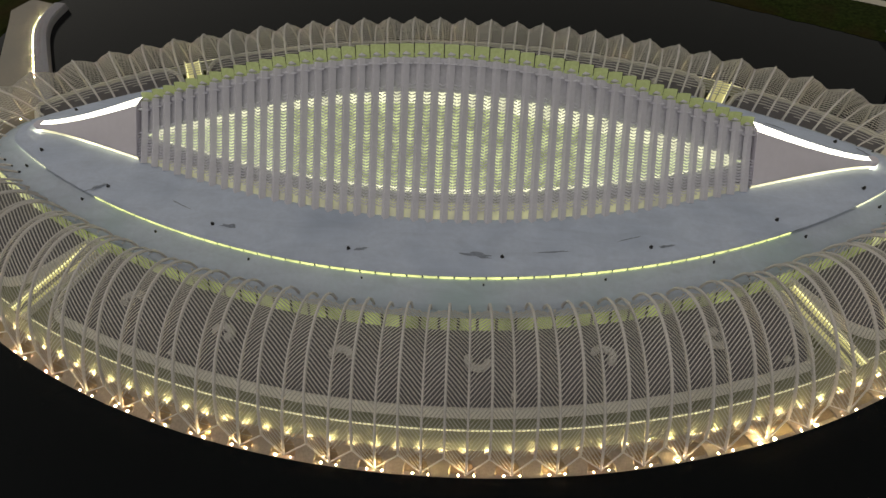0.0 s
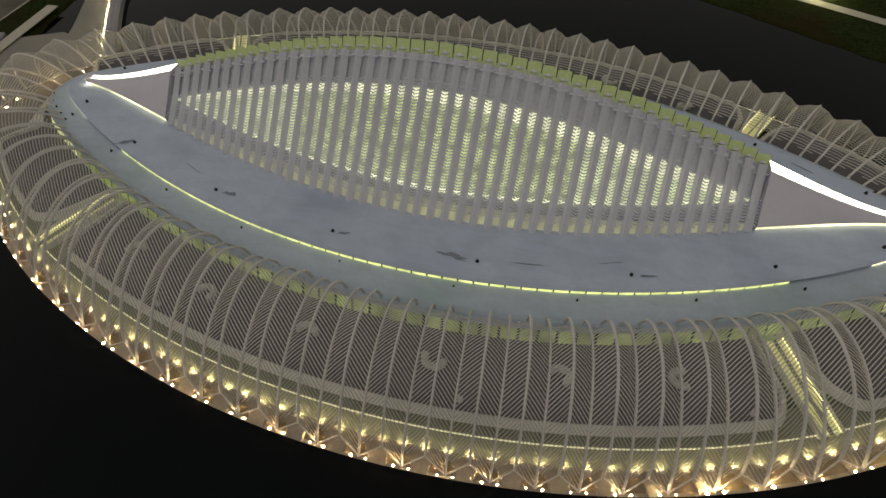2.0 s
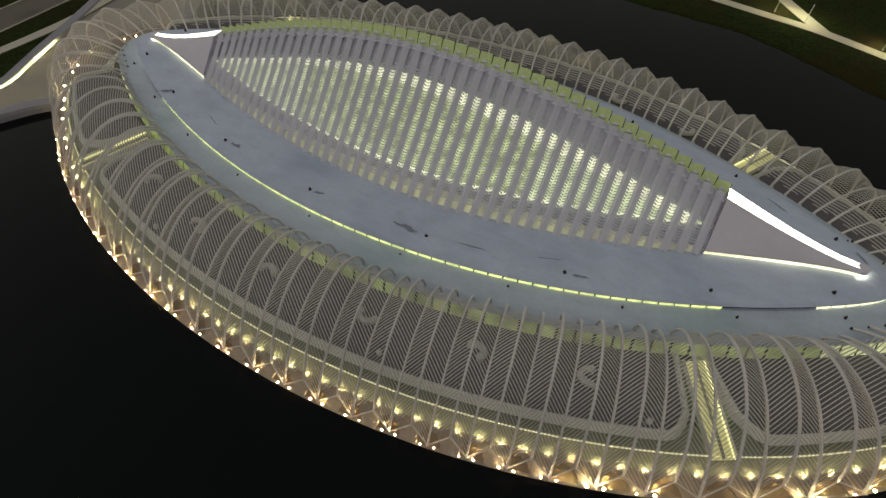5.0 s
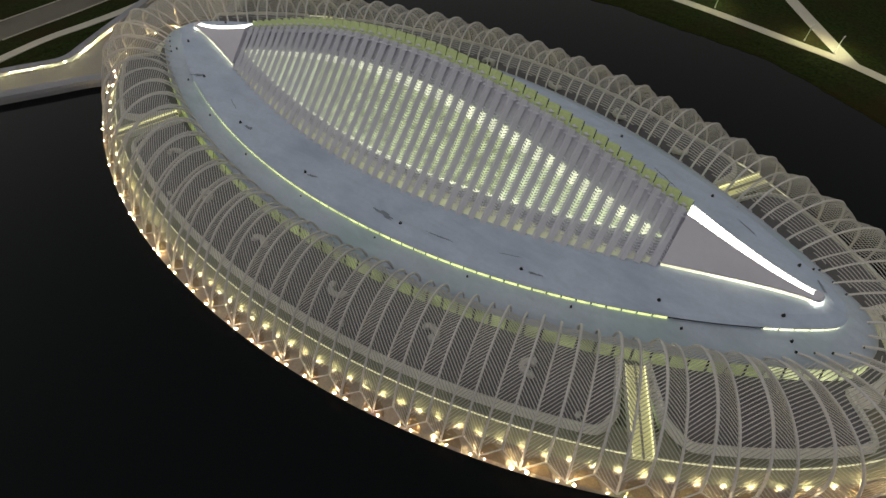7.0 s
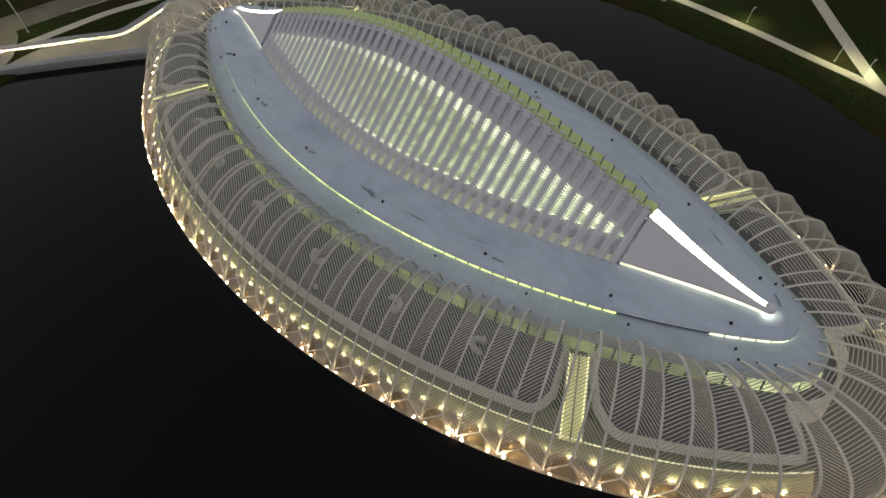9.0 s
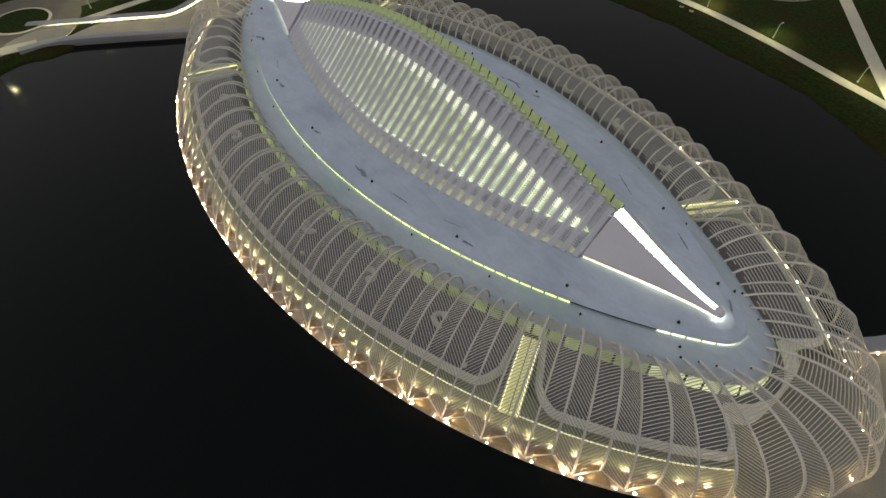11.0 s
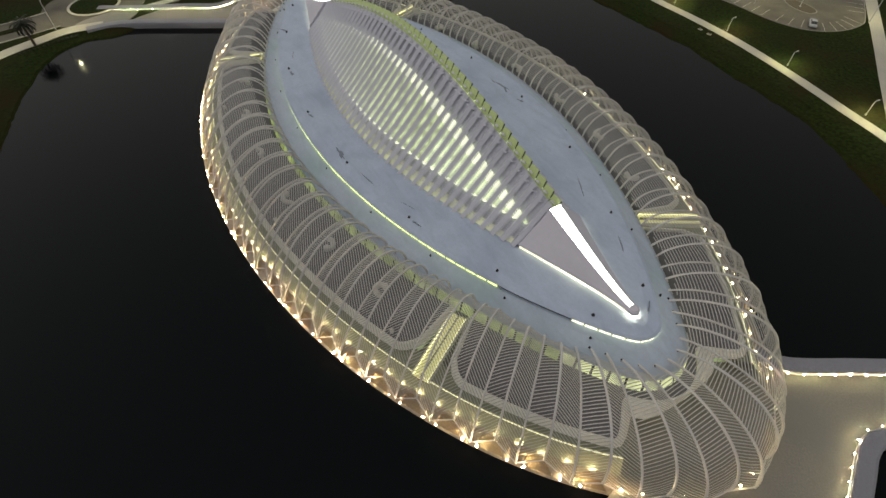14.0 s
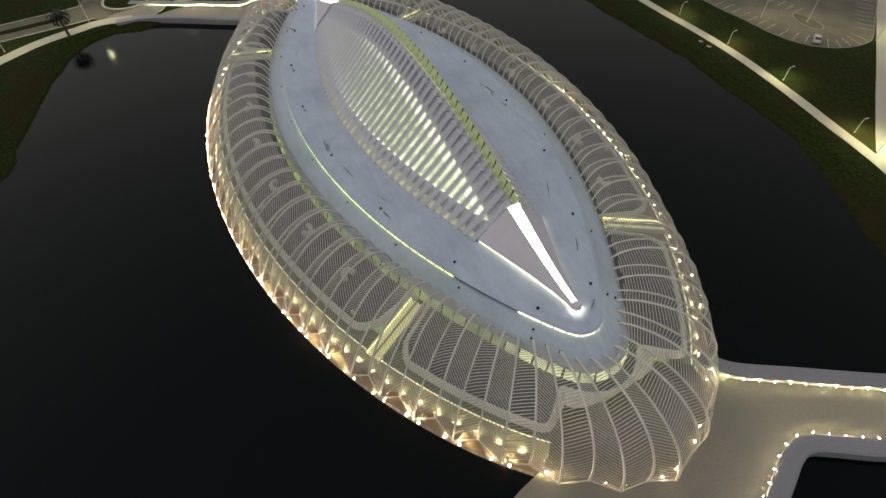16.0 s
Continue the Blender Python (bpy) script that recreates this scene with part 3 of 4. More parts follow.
def lens(x):
    k = max(0.0, 1 - (x / 37.5) ** 2) ** 0.6
    return 0.56 - 0.335 * k, 0.56 + 0.28 * k


for side, word in ((-1, "south"), (1, "north")):
    tagged(flank("roof_vault_" + word, side, -WING_END, WING_END, 0.03, 1, VAULT, -0.42), "white vault roof under the louvers", "roof", kind="structure")
    for part_, x0, x1, glass in (("west", -37.4, -17, SKY_END), ("middle", -17, 17, SKYLIGHT), ("east", 17, 37.4, SKY_END)):
        tagged(flank("skylight_" + word + "_" + part_, side, x0, x1, 0, 1, glass, -0.13, steps=24, shape=lens), "lit lens-shaped skylight under the louvers", "skylight", kind="structure")

    tagged(flank("trim_vault_foot_light", side, -37.5, 37.5, 0.9, 1.02, FOOT_GLOW, -0.15, across_=2), "dim green light at the vault's foot", "light line", kind="structure")
    # glowing strips added over the glass, so the skylight brightens towards its rims
    for edge in (0, 1):
        rim = (lambda x: (lens(x)[0], lens(x)[0] + 0.04 + 0.06 * (x / 37.5) ** 2 + 0.05 * smooth_step(-25, 20, x))) if edge == 0 else (lambda x: (lens(x)[1] - 0.025, lens(x)[1]))
        tagged(flank("trim_skylight_glow", side, -36.5, 36.5, 0, 1, RIM_GLOW, -0.1, shape=rim, across_=2), "added glowing strip that brightens the skylight's rim", "light line", kind="structure")

COUNT = 45
PITCH = 2 * WING_END / COUNT
for side in (-1, 1):
    for i in range(COUNT):
        x = -WING_END + (i + 0.5) * PITCH
        o = slope(x, side, 1.0)
        louver = empty("roof_louver", o)
        tagged(louver, "white folded roof louver with a comb of teeth", "louver", group="roof louvers")
        rows, vs, fs = 9, [], []
        for j in range(rows):
            u = 0.03 + 1.02 * j / (rows - 1)
            for dx, up in ((-0.46, 0.0), (-0.1, 0.3), (0.48, 0.04), (0.0, -0.06)):
                vs.append(slope(x, side, u, up) + Vector((dx, 0, 0)) - o)
        for j in range(rows - 1):
            fs += [(4 * j + k, 4 * j + (k + 1) % 4, 4 * j + 4 + (k + 1) % 4, 4 * j + 4 + k) for k in range(4)]
        fs += [(0, 1, 2, 3), tuple(4 * (rows - 1) + k for k in (3, 2, 1, 0))]
        link("blade", vs, fs, BLADE, louver)
        teeth = Pile()
        length = (slope(x, side, 1) - slope(x, side, 0)).length
        m = int(length * 0.92 / 0.36)
        for j in range(m):
            u = 0.04 + 0.92 * j / m
            if u < lens(x)[0] - 0.05:
                continue
            for s in (-1, 1):
                teeth.bar(slope(x, side, u, 0.02) + Vector((s * 0.38, 0, 0)) - o, slope(x, side, u + 0.2 / length, 0.04) + Vector((s * 0.82, 0, 0)) - o, (0, 0, 1), 0.2, 0.05)
        tagged(teeth.done("comb", LOUVER, louver), kind="stuff")

# spine between the wings
spine = empty("roof_spine", (0, 0, Z_DECK))
tagged(spine, "white spine along the vault's ridge with lit green gaps", "roof spine")
vs = []
for i in range(81):
    x = -WING_END + 2 * WING_END * i / 80
    vs += [(x, -0.1, ridge_z(x) - 1.12 - Z_DECK), (x, 0.4, ridge_z(x) - 1.12 - Z_DECK)]
link("lit_channel", vs, [(2 * i, 2 * i + 2, 2 * i + 3, 2 * i + 1) for i in range(80)], LED_SPINE, spine)
for i in range(COUNT):
    x = -WING_END + (i + 0.5) * PITCH
    z = ridge_z(x) - Z_DECK
    for side in (-1, 1):
        lean = Pile()
        top = -0.85 if side < 0 else 0.36
        rows = 6
        vs = []
        for c in range(rows + 1):
            w = 2 * c / rows - 1
            crown = top - 0.07 * w * w if side > 0 else top
            vs += [(x + (0.5 * PITCH - 0.07) * w, side * y, z + h) for y, h in ((0.3, -1.1), (0.42, -1.15), (1.12, crown), (0.98, crown + 0.06))]
        fs = [(4 * c + q, 4 * c + 4 + q, 4 * c + 4 + (q + 1) % 4, 4 * c + (q + 1) % 4) for c in range(rows) for q in range(4)]
        lean.add(vs, fs + [(0, 1, 2, 3), tuple(4 * rows + q for q in (3, 2, 1, 0))])
        # north plates carry the channel's light as a glow of their own
        lean.done("cheek_plate", PLATE_GLOW if side > 0 else LOUVER, spine)
for i in range(COUNT + 1):
    x = -WING_END + i * PITCH
    z = ridge_z(x) - Z_DECK
    Pile().bar(Vector((x, 0.7, z - 0.62)), Vector((x, 1.1, z + 0.46)), (1, 0, 0), 0.16, 0.09).done("dark_slot", BLACK, spine)

# solid ends with the white light band on the ridge
for end in (-1, 1):
    cap = empty("vault_end", (end * 47, 0, Z_DECK))
    tagged(cap, "grey solid vault end with a white light band", "roof end")
    o = cap.location
    parts = 14

    def run(i):
        x = end * (WING_END + (TIP - WING_END) * i / parts)
        return x, 0.95 - 0.6 * i / parts, ridge_z(x), foot_y(x) + 0.05

    for side in (-1, 1):
        vs = []
        for i in range(parts + 1):
            x, h, zr, yf = run(i)
            vs += [Vector((x, side * h, zr)) - o, Vector((x, side * yf, Z_DECK + 0.72)) - o, Vector((x, side * yf, Z_DECK + 0.5)) - o, Vector((x, side * (yf - 0.3), Z_DECK + 0.5)) - o]
        fs = [(4 * i + j, 4 * i + j + 1, 4 * i + j + 5, 4 * i + j + 4) for i in range(parts) for j in range(3)]
        link("side_plate", vs, fs, PLATE, cap)
        vs = []
        for i in range(parts + 1):
            x, h, zr, yf = run(i)
            vs += [Vector((x, side * (yf - 0.1), Z_DECK + 0.48)) - o, Vector((x, side * (yf - 0.1), Z_DECK)) - o]
        link("cove_light", vs, [(2 * i, 2 * i + 1, 2 * i + 3, 2 * i + 2) for i in range(parts)], LED_WARM, cap)
    vs = []
    for i in range(parts + 1):
        x, h, zr, yf = run(i)
        vs += [Vector((x, -h, zr + 0.02)) - o, Vector((x, h, zr + 0.02)) - o]
    link("light_band", vs, [(2 * i, 2 * i + 1, 2 * i + 3, 2 * i + 2) for i in range(parts)], LED_WHITE, cap)
    x, h, zr, yf = run(0)
    link("bulkhead", [Vector((x + end * 0.02, y, z)) - o for y, z in ((-yf, Z_DECK), (yf, Z_DECK), (yf, Z_DECK + 0.7), (h, zr), (-h, zr), (-yf, Z_DECK + 0.7))], [(0, 1, 2, 3, 4, 5)], PLATE, cap)
    Pile().lathe((end * TIP - o.x, 0, 0.3), ((0.72, 0.0), (0.75, 0.1), (0.75, 0.55), (0.5, 0.75)), 18).done("nose", PLATE, cap, smooth=False)
    Pile().lathe((end * TIP - o.x, 0, 0.0), ((0.68, 0.0), (0.68, 0.3)), 18).done("nose_light", LED_NOSE, cap)

# ---- the pergola ----
# Folded like pleats: even ribs run high and stop over the plinth, odd ribs run low down to a foot at the water. From the end of each high rib two legs go to the feet beside it.
BOW, SKEW = 36, 0.036


def rib_share(k):
    """The share of rib k on the roof edge; along the middle of the south side the ribs stand a little further on."""
    f = 4 * (k + 1) / RIBS
    near = 1 - smooth_step(0.0, 0.6, fold(f)) if f % 4 < 1 or f % 4 > 3 else 0.0
    return f + 0.6 * near * 4 / RIBS


def foot_share(f):
    """The feet stand a little nearer to the middle of the side than the heads."""
    g = fold(f)
    lag = 0.5 * 4 / RIBS * smooth_step(0.2, 0.5, g) * (1 - smooth_step(0.75, 0.95, g))
    return bend(f - lag if int(f % 4) % 2 == 0 else f + lag)


def rib_point(k, s):
    """A point of rib k, s from 0 at the roof edge to 1 at its lower end."""
    high = k % 2 == 0
    f = rib_share(k)
    tip = smooth_step(0.8, 0.88, fold(f))
    south = 1 < f % 4 < 3
    full = smooth_step(0.56 if south else 0.66, 0.86 if south else 0.9, fold(f))
    low = (0.915 + 0.06 * tip, 1.8) if high else (0.985 + 0.045 * tip, 0.4 + 0.6 * tip)
    rise = (0.08 + 0.22 * full, (14.0 if high else 12.6) - 2.8 * full)
    p = ((-0.07 * tip, 6.6 + 0.4 * tip), rise, (0.70 + 0.31 * full, (11.5 if high else 10.1) - 0.6 * full), low)
    c = ((1 - s) ** 3, 3 * s * (1 - s) ** 2, 3 * s * s * (1 - s), s ** 3)
    d, z = sum(a * q[0] for a, q in zip(c, p)), sum(a * q[1] for a, q in zip(c, p))
    i, o = ROOF_EDGE.at(f), SHORE.at(foot_share(f))
    return Vector((i.x + (o.x - i.x) * d, i.y + (o.y - i.y) * d, z))


pergola = empty("pergola", (0, 0, Z_TERRACE))
tagged(pergola, "white steel pergola of pleated curved ribs with aluminium slats", "pergola")
base = Vector((0, 0, Z_TERRACE))
lines = [[rib_point(k, i / BOW) - base for i in range(BOW + 1)] for k in range(RIBS)]


def on_rib(line, s):
    v = min(max(s, 0.0), 1.0) * BOW
    i = min(int(v), BOW - 1)
    return line[i].lerp(line[i + 1], v - i)


for k in range(RIBS):
    p = lines[k]
    out = Vector((p[BOW // 2].x * 0.5, p[BOW // 2].y, 30)).normalized()
    Pile().sweep(p, out, 0.23 if k % 2 else 0.25, 0.28).done("rib", STEEL, pergola)
    if k % 2 == 0:
        for foot in (lines[(k - 1) % RIBS][-1], lines[(k + 1) % RIBS][-1]):
            Pile().bar(p[-1], foot, out, 0.13, 0.13).done("leg", STEEL, pergola)
rest = Pile()
singles = 0
for k in range(RIBS):
    l = (k + 1) % RIBS
    one, two = lines[k], lines[l]
    mid = on_rib(one, 0.5).lerp(on_rib(two, 0.5), 0.5)
    share = fold(4 * (k + 1.5) / RIBS)
    long_bay = k % 2 == 0
    s0 = (0.26 if mid.y < 0 else 0.06) - 0.14 * smooth_step(0.5, 0.78, share) * (mid.y < 0)
    s1 = 0.995 if long_bay else 0.95
    wide, deep = (0.12, 0.035) if long_bay else (0.11, 0.035)
    turn = 1 - 0.25 * smooth_step(0.72, 0.86, share)
    total = 40
    for j in range(-4, total + 12):
        s = s0 + 0.86 * j / total
        lean = SKEW * turn * (1 if mid.y < 0 else 0.25 + 1.1 * smooth_step(0.15, 0.55, s))
        e, o = s - lean, s + lean
        a, b = (e, o) if long_bay else (o, e)
        # cut the slat where it would pass the first or last line of the bay
        w0, w1 = 0.0, 1.0
        for limit, keep_above in ((s0, True), (s1, False)):
            t = (limit - a) / (b - a)
            if (a < limit) == keep_above and (b < limit) == keep_above:
                w0, w1 = 1.0, 0.0
            elif (a < limit) != (b < limit):
                if (a < limit) == keep_above:
                    w0 = max(w0, t)
                else:
                    w1 = min(w1, t)
        if w1 - w0 < 0.08:
            continue
        pt = [on_rib(one, a + (b - a) * w).lerp(on_rib(two, a + (b - a) * w), w) for w in (w0, (w0 + w1) / 2, w1)]
        if (pt[0] - pt[2]).length < 0.12:
            continue
        face = (on_rib(two, s) - on_rib(one, s)).cross(on_rib(one, s + 0.02) - on_rib(one, s - 0.02)).normalized()
        face = face if face.z > 0 else -face
        low = smooth_step(0.62, 0.8, s)
        away = Vector((mid.x * 0.4, mid.y, 0)).normalized()
        face = (face + Vector((0, 0, 0.6 - 0.5 * low)) + away * low).normalized()
        pt[1] += face * 0.07 * (pt[2] - pt[0]).length / 2.2
        single = singles < 300 and 0.6 < 4 * k / RIBS < 0.95 and s > 0.2
        slat = Pile() if single else rest
        w = wide * (1 - 0.3 * low)
        slat.bar(pt[0], pt[1], face, w, deep).bar(pt[1], pt[2], face, w, deep)
        if single:
            slat.done("slat", SLAT, pergola)
            singles += 1
tagged(rest.done("slats", SLAT, pergola), kind="stuff")


# ---- lamps at the plinth and the terrace wall ----
def lamp(name, p, size, lens_material, group, label, dome=False, stem=0.0):
    ob = empty(name, p)
    Pile().lathe((0, 0, 0), ((size * 1.1, 0), (size * 1.1, stem + size * 0.8), (size * 0.8, stem + size)), 8).done("housing", BLACK, ob)
    Pile().lathe((0, 0, stem + size), ((size * 0.8, 0.004), (size * 0.75, size * 0.3), (size * 0.4, size * 0.5)) if dome else ((size * 0.8, 0.004), (size * 0.75, 0.012)), 8).done("lens", lens_material, ob)
    return tagged(ob, label, "floodlight", group=group)


first_flood = first_wash = None
luck = random.Random(5)
foot_ring = inset(SHORE, 0.1)
for j in range(RIBS):
    f = (rib_share(2 * int(j / 2) + 1) + (0.34 if j % 2 else -0.34) * 4 / RIBS) % 4
    spot = foot_ring.at(foot_share(f), 0.4)
    if fold(f) > END_SHARE:
        spot = inset(SHORE, 0.5).at(foot_share(f), Z_TERRACE)
    if first_flood is None:
        first_flood = lamp("floodlight", spot, 0.1, LAMP_WARM, "plinth floodlights", "small warm floodlight at the foot of a rib", True)
    else:
        size = 1.7 if j in (14, 15, 17, 22, 23, 25, 27, 28) else luck.choice((0.5, 0.6, 0.7, 0.7, 0.8, 0.9, 1.0, 1.1))
        copy_thing(first_flood, Matrix.Translation(spot) @ Matrix.Scale(size, 4))


def washer(m):
    """A low shielded lamp that turns its lens (-x) to the wall."""
    ob = empty("wall_washer")
    ob.matrix_basis = m
    Pile().add([(0.1, -0.3, 0), (0.1, 0.3, 0), (0, -0.3, 0), (0, 0.3, 0), (0.1, -0.3, 0.2), (0.1, 0.3, 0.2), (-0.08, -0.3, 0.26), (-0.08, 0.3, 0.26), (0, -0.3, 0.22), (0, 0.3, 0.22)],
               [(0, 1, 5, 4), (4, 5, 7, 6), (0, 2, 3, 1), (0, 4, 8, 2), (1, 3, 9, 5), (2, 8, 9, 3), (8, 6, 7, 9), (4, 6, 8), (5, 9, 7)]).done("housing", STEEL, ob)
    Pile().add([(-0.02, -0.24, 0.04), (-0.02, 0.24, 0.04), (-0.02, -0.24, 0.2), (-0.02, 0.24, 0.2)], [(0, 1, 3, 2)]).done("lens", LAMP_WASH, ob)
    return tagged(ob, "low shielded lamp washing the terrace wall", "floodlight", group="wall washers")


for j in range(RIBS):
    f = 4 * (j + 0.5) / RIBS
    if fold(f) > END_SHARE - 0.01:
        continue
    spot, inner = across(f, 0.878, 1.55), across(f, 0.8, 1.55)
    m = Matrix.Translation(spot) @ Matrix.Rotation(math.atan2(spot.y - inner.y, spot.x - inner.x), 4, "Z")
    if first_wash is None:
        first_wash = washer(m)
    else:
        copy_thing(first_wash, m)

# ---- entrance plazas and bridges: the same at both ends, turned half round ----
EDGE = spline([(65.5, 13.5), (70.2, 16.3), (75.2, 23.8), (81.4, 33.5), (84.4, 38.8), (86.2, 44), (86.6, 50)], 6, closed=False)
POOL = spline([(97, 46), (90.6, 35.4), (85.7, 26.1), (82.2, 20.6), (80.95, 18.4), (80.55, 16.3), (81.0, 14.0), (81.9, 11.9), (83.5, 8.1), (85.4, 3.5), (89, -6), (94, -18)], 6, closed=False)


def turned(p, half):
    return Vector((-p.x, -p.y, p.z)) if half else Vector(p)


for half, word in ((0, "east"), (1, "west")):
    edge, pool = [turned(p, half) for p in EDGE], [turned(p, half) for p in POOL]
    inner = [turned(inset(SHORE, 1.25).at(f), half) for f in np.linspace(1.14, 0.835, 30)]
    corner = [turned(Vector(p), half) for p in ((69.5, -16.8, 0), (73.5, -30, 0), (95, -30, 0))]
    if half:
        corner = [Vector(p) for p in ((-67.2, 14.2, 0), (-72, 19.5, 0), (-84, 22, 0), (-91, 18, 0))]
        north = [Vector((-p.x, p.y, 0)) for p in EDGE]
        far_side = [Vector(p) for p in ((-99, 54, 0), (-93, 43, 0), (-88, 33, 0), (-84, 25, 0), (-80, 16, 0), (-72, 10, 0))]
        sheet("pavement_north_bridge", CONCRETE, north + far_side, Z_TERRACE + 0.02, 1.2, "pale concrete bridge leading to the far bank", "bridge")
        vs, fs = band(list(reversed(north)), ((0.3, 0.9), (0.3, 1.4), (0.0, 1.45), (-1.0, 1.45), (-1.9, 1.3), (-2.0, 0.9), (-1.9, -0.5)))
        tagged(link("wall_bridge_north", vs, fs, PARAPET), "broad white parapet along the bridge", "parapet", kind="structure")
    outline = list(reversed(edge)) + inner + corner + list(reversed(pool))
    sheet("pavement_plaza_" + word, CONCRETE, outline, Z_TERRACE + 0.012, 1.2, "pale concrete entrance plaza at the end of the building", "plaza")
    vs, fs = band(edge, ((0.3, 0.9), (0.3, 1.55), (0.0, 1.6), (-0.9, 1.6), (-1.9, 1.5), (-2.0, 0.9), (-1.9, -0.5)))
    tagged(link("wall_bridge_" + word, vs, fs, PARAPET), "broad white parapet along the bridge", "parapet", kind="structure")
    vs, fs = band(pool, ((0.15, 0.9), (0.1, 1.5), (-0.1, 1.6), (-1.75, 1.6), (-2.05, 1.45), (-2.1, -0.3)))
    tagged(link("wall_pool_" + word, vs, fs, PARAPET), "broad white kerb wall round the dark planted bay", "kerb wall", kind="structure")
    if half:
        bay = [p + Vector((0, 0, 0)) for p in pool] + [Vector((-110, 10, 0)), Vector((-112, -40, 0))]
        sheet("lawn_bay", GRASS, bay, 0.85, 0.8, "dark planted bay inside the bridge kerb", "lawn")

    def row_of_lamps(line, off, gap, limit):
        total, last = 0.0, -gap
        for i in range(len(line) - 1):
            a, b = line[i], line[i + 1]
            t = (b - a).normalized()
            right = Vector((t.y, -t.x, 0))
            seg = (b - a).length
            while last + gap < total + seg:
                last += gap
                p = a + t * (last - total) + right * off
                made.append(Vector((p.x, p.y, Z_TERRACE + 0.012)))
            total += seg

    made = []
    row_of_lamps(edge[4:], 0.5, 2.0, 0)
    row_of_lamps(pool[2:-10], 0.4, 2.0, 0)
    if half:
        row_of_lamps(list(reversed(north))[:-3], 0.5, 2.0, 0)
    for p in made:
        if "bollard_lamp" not in bpy.data.objects:
            first_bollard = lamp("bollard_lamp", p, 0.058, BOLLARD, "plaza lamps", "small warm lamp at the foot of the plaza kerb", True, 0.32)
        else:
            copy_thing(first_bollard, Matrix.Translation(p))

# ---- the far bank: path, lamps, car park ----
FAR = spline([(-75, 92), (-45, 88.5), (-20.5, 86.8), (-5, 86.6), (9, 85.6), (23, 83.3), (32, 81.4), (40.5, 79.4), (48, 77.8), (57, 75), (80, 65), (120, 45)], 6, closed=False)
vs, fs = band(FAR, ((-1.3, Z_LAND - 0.1), (-1.3, Z_LAND + 0.05), (1.3, Z_LAND + 0.05), (1.3, Z_LAND - 0.1)))
tagged(link("pavement_far_path", vs, fs, PAVING), "pale concrete footpath along the far bank", "path", kind="structure")
SPUR = [Vector(p) for p in ((53, 76.5, 0), (47, 85, 0), (37.5, 99.2, 0), (29.8, 111, 0), (10.5, 140, 0), (-12, 174, 0))]
vs, fs = band(SPUR, ((-1.5, Z_LAND - 0.1), (-1.5, Z_LAND + 0.07), (1.5, Z_LAND + 0.07), (1.5, Z_LAND - 0.1)))
tagged(link("pavement_spur_path", vs, fs, PAVING), "pale concrete path from the bank to the car park", "path", kind="structure")
LOT = spline([(18.6, 124), (20.2, 119.6), (19.9, 114.2), (18, 109.4), (14.7, 105.6), (10.3, 103.3), (4.3, 102.2), (-4, 102.2), (-18, 102), (-60, 106), (-80, 150), (-30, 190), (-6, 163), (10, 138)], 6)
sheet("road_car_park", ASPHALT, [(p.x, p.y) for p in LOT], Z_LAND + 0.03, 0.2, "worn asphalt car park with white bays", "car park")
vs, fs = band(LOT, ((0.0, Z_LAND), (0.0, Z_LAND + 0.14), (0.2, Z_LAND + 0.14), (0.2, Z_LAND - 0.05)), closed=True)
tagged(link("kerb_car_park", vs, fs, CONCRETE), "concrete kerb round the car park", "kerb", kind="structure")
first_line = None
for x, y, turn in ([(-20 + 2.8 * i, 105.0 + 0.02 * i, 98) for i in range(9)] + [(6.4, 105.6, 102), (9.2, 106.4, 108), (11.6, 107.6, 114), (15.6, 110.4, 130), (16.8, 112.6, 142), (17.4, 115, 155), (17.6, 117.6, 168), (17.4, 120.2, 178)]
                   + [(15 - 1.5 * i, 125.6 + 2.3 * i, 213) for i in range(8)] + [(-14 + 2.7 * i, 119.4 + 0.1 * i, 100) for i in range(6)]):
    if first_line is None:
        first_line = tagged(Pile().box((-2.3, -0.06, 0), (2.3, 0.06, 0.006)).done("bay_marking", MARKING), "worn white line of a parking bay", "marking", group="bay markings")
        first_line.matrix_basis = pose(x, y, Z_LAND + 0.034, 0, 0, turn)
    else:
        copy_thing(first_line, pose(x, y, Z_LAND + 0.034, 0, 0, turn))
ISLE = spline([(9.5, 114.2), (6.5, 113.4), (2.5, 114.4), (0, 116.8), (2, 118.4), (6, 118.4), (9.6, 117)], 5)
sheet("kerb_island", CONCRETE, [(p.x, p.y) for p in ISLE], Z_LAND + 0.16, 0.2, "concrete kerb of the planted car park island", "kerb")
sheet("bed_island", MULCH, [(p.x * 0.94 + 0.3, 116.1 + (p.y - 116.1) * 0.88) for p in ISLE], Z_LAND + 0.2, 0.1, "brown mulch bed of the car park island", "bed")


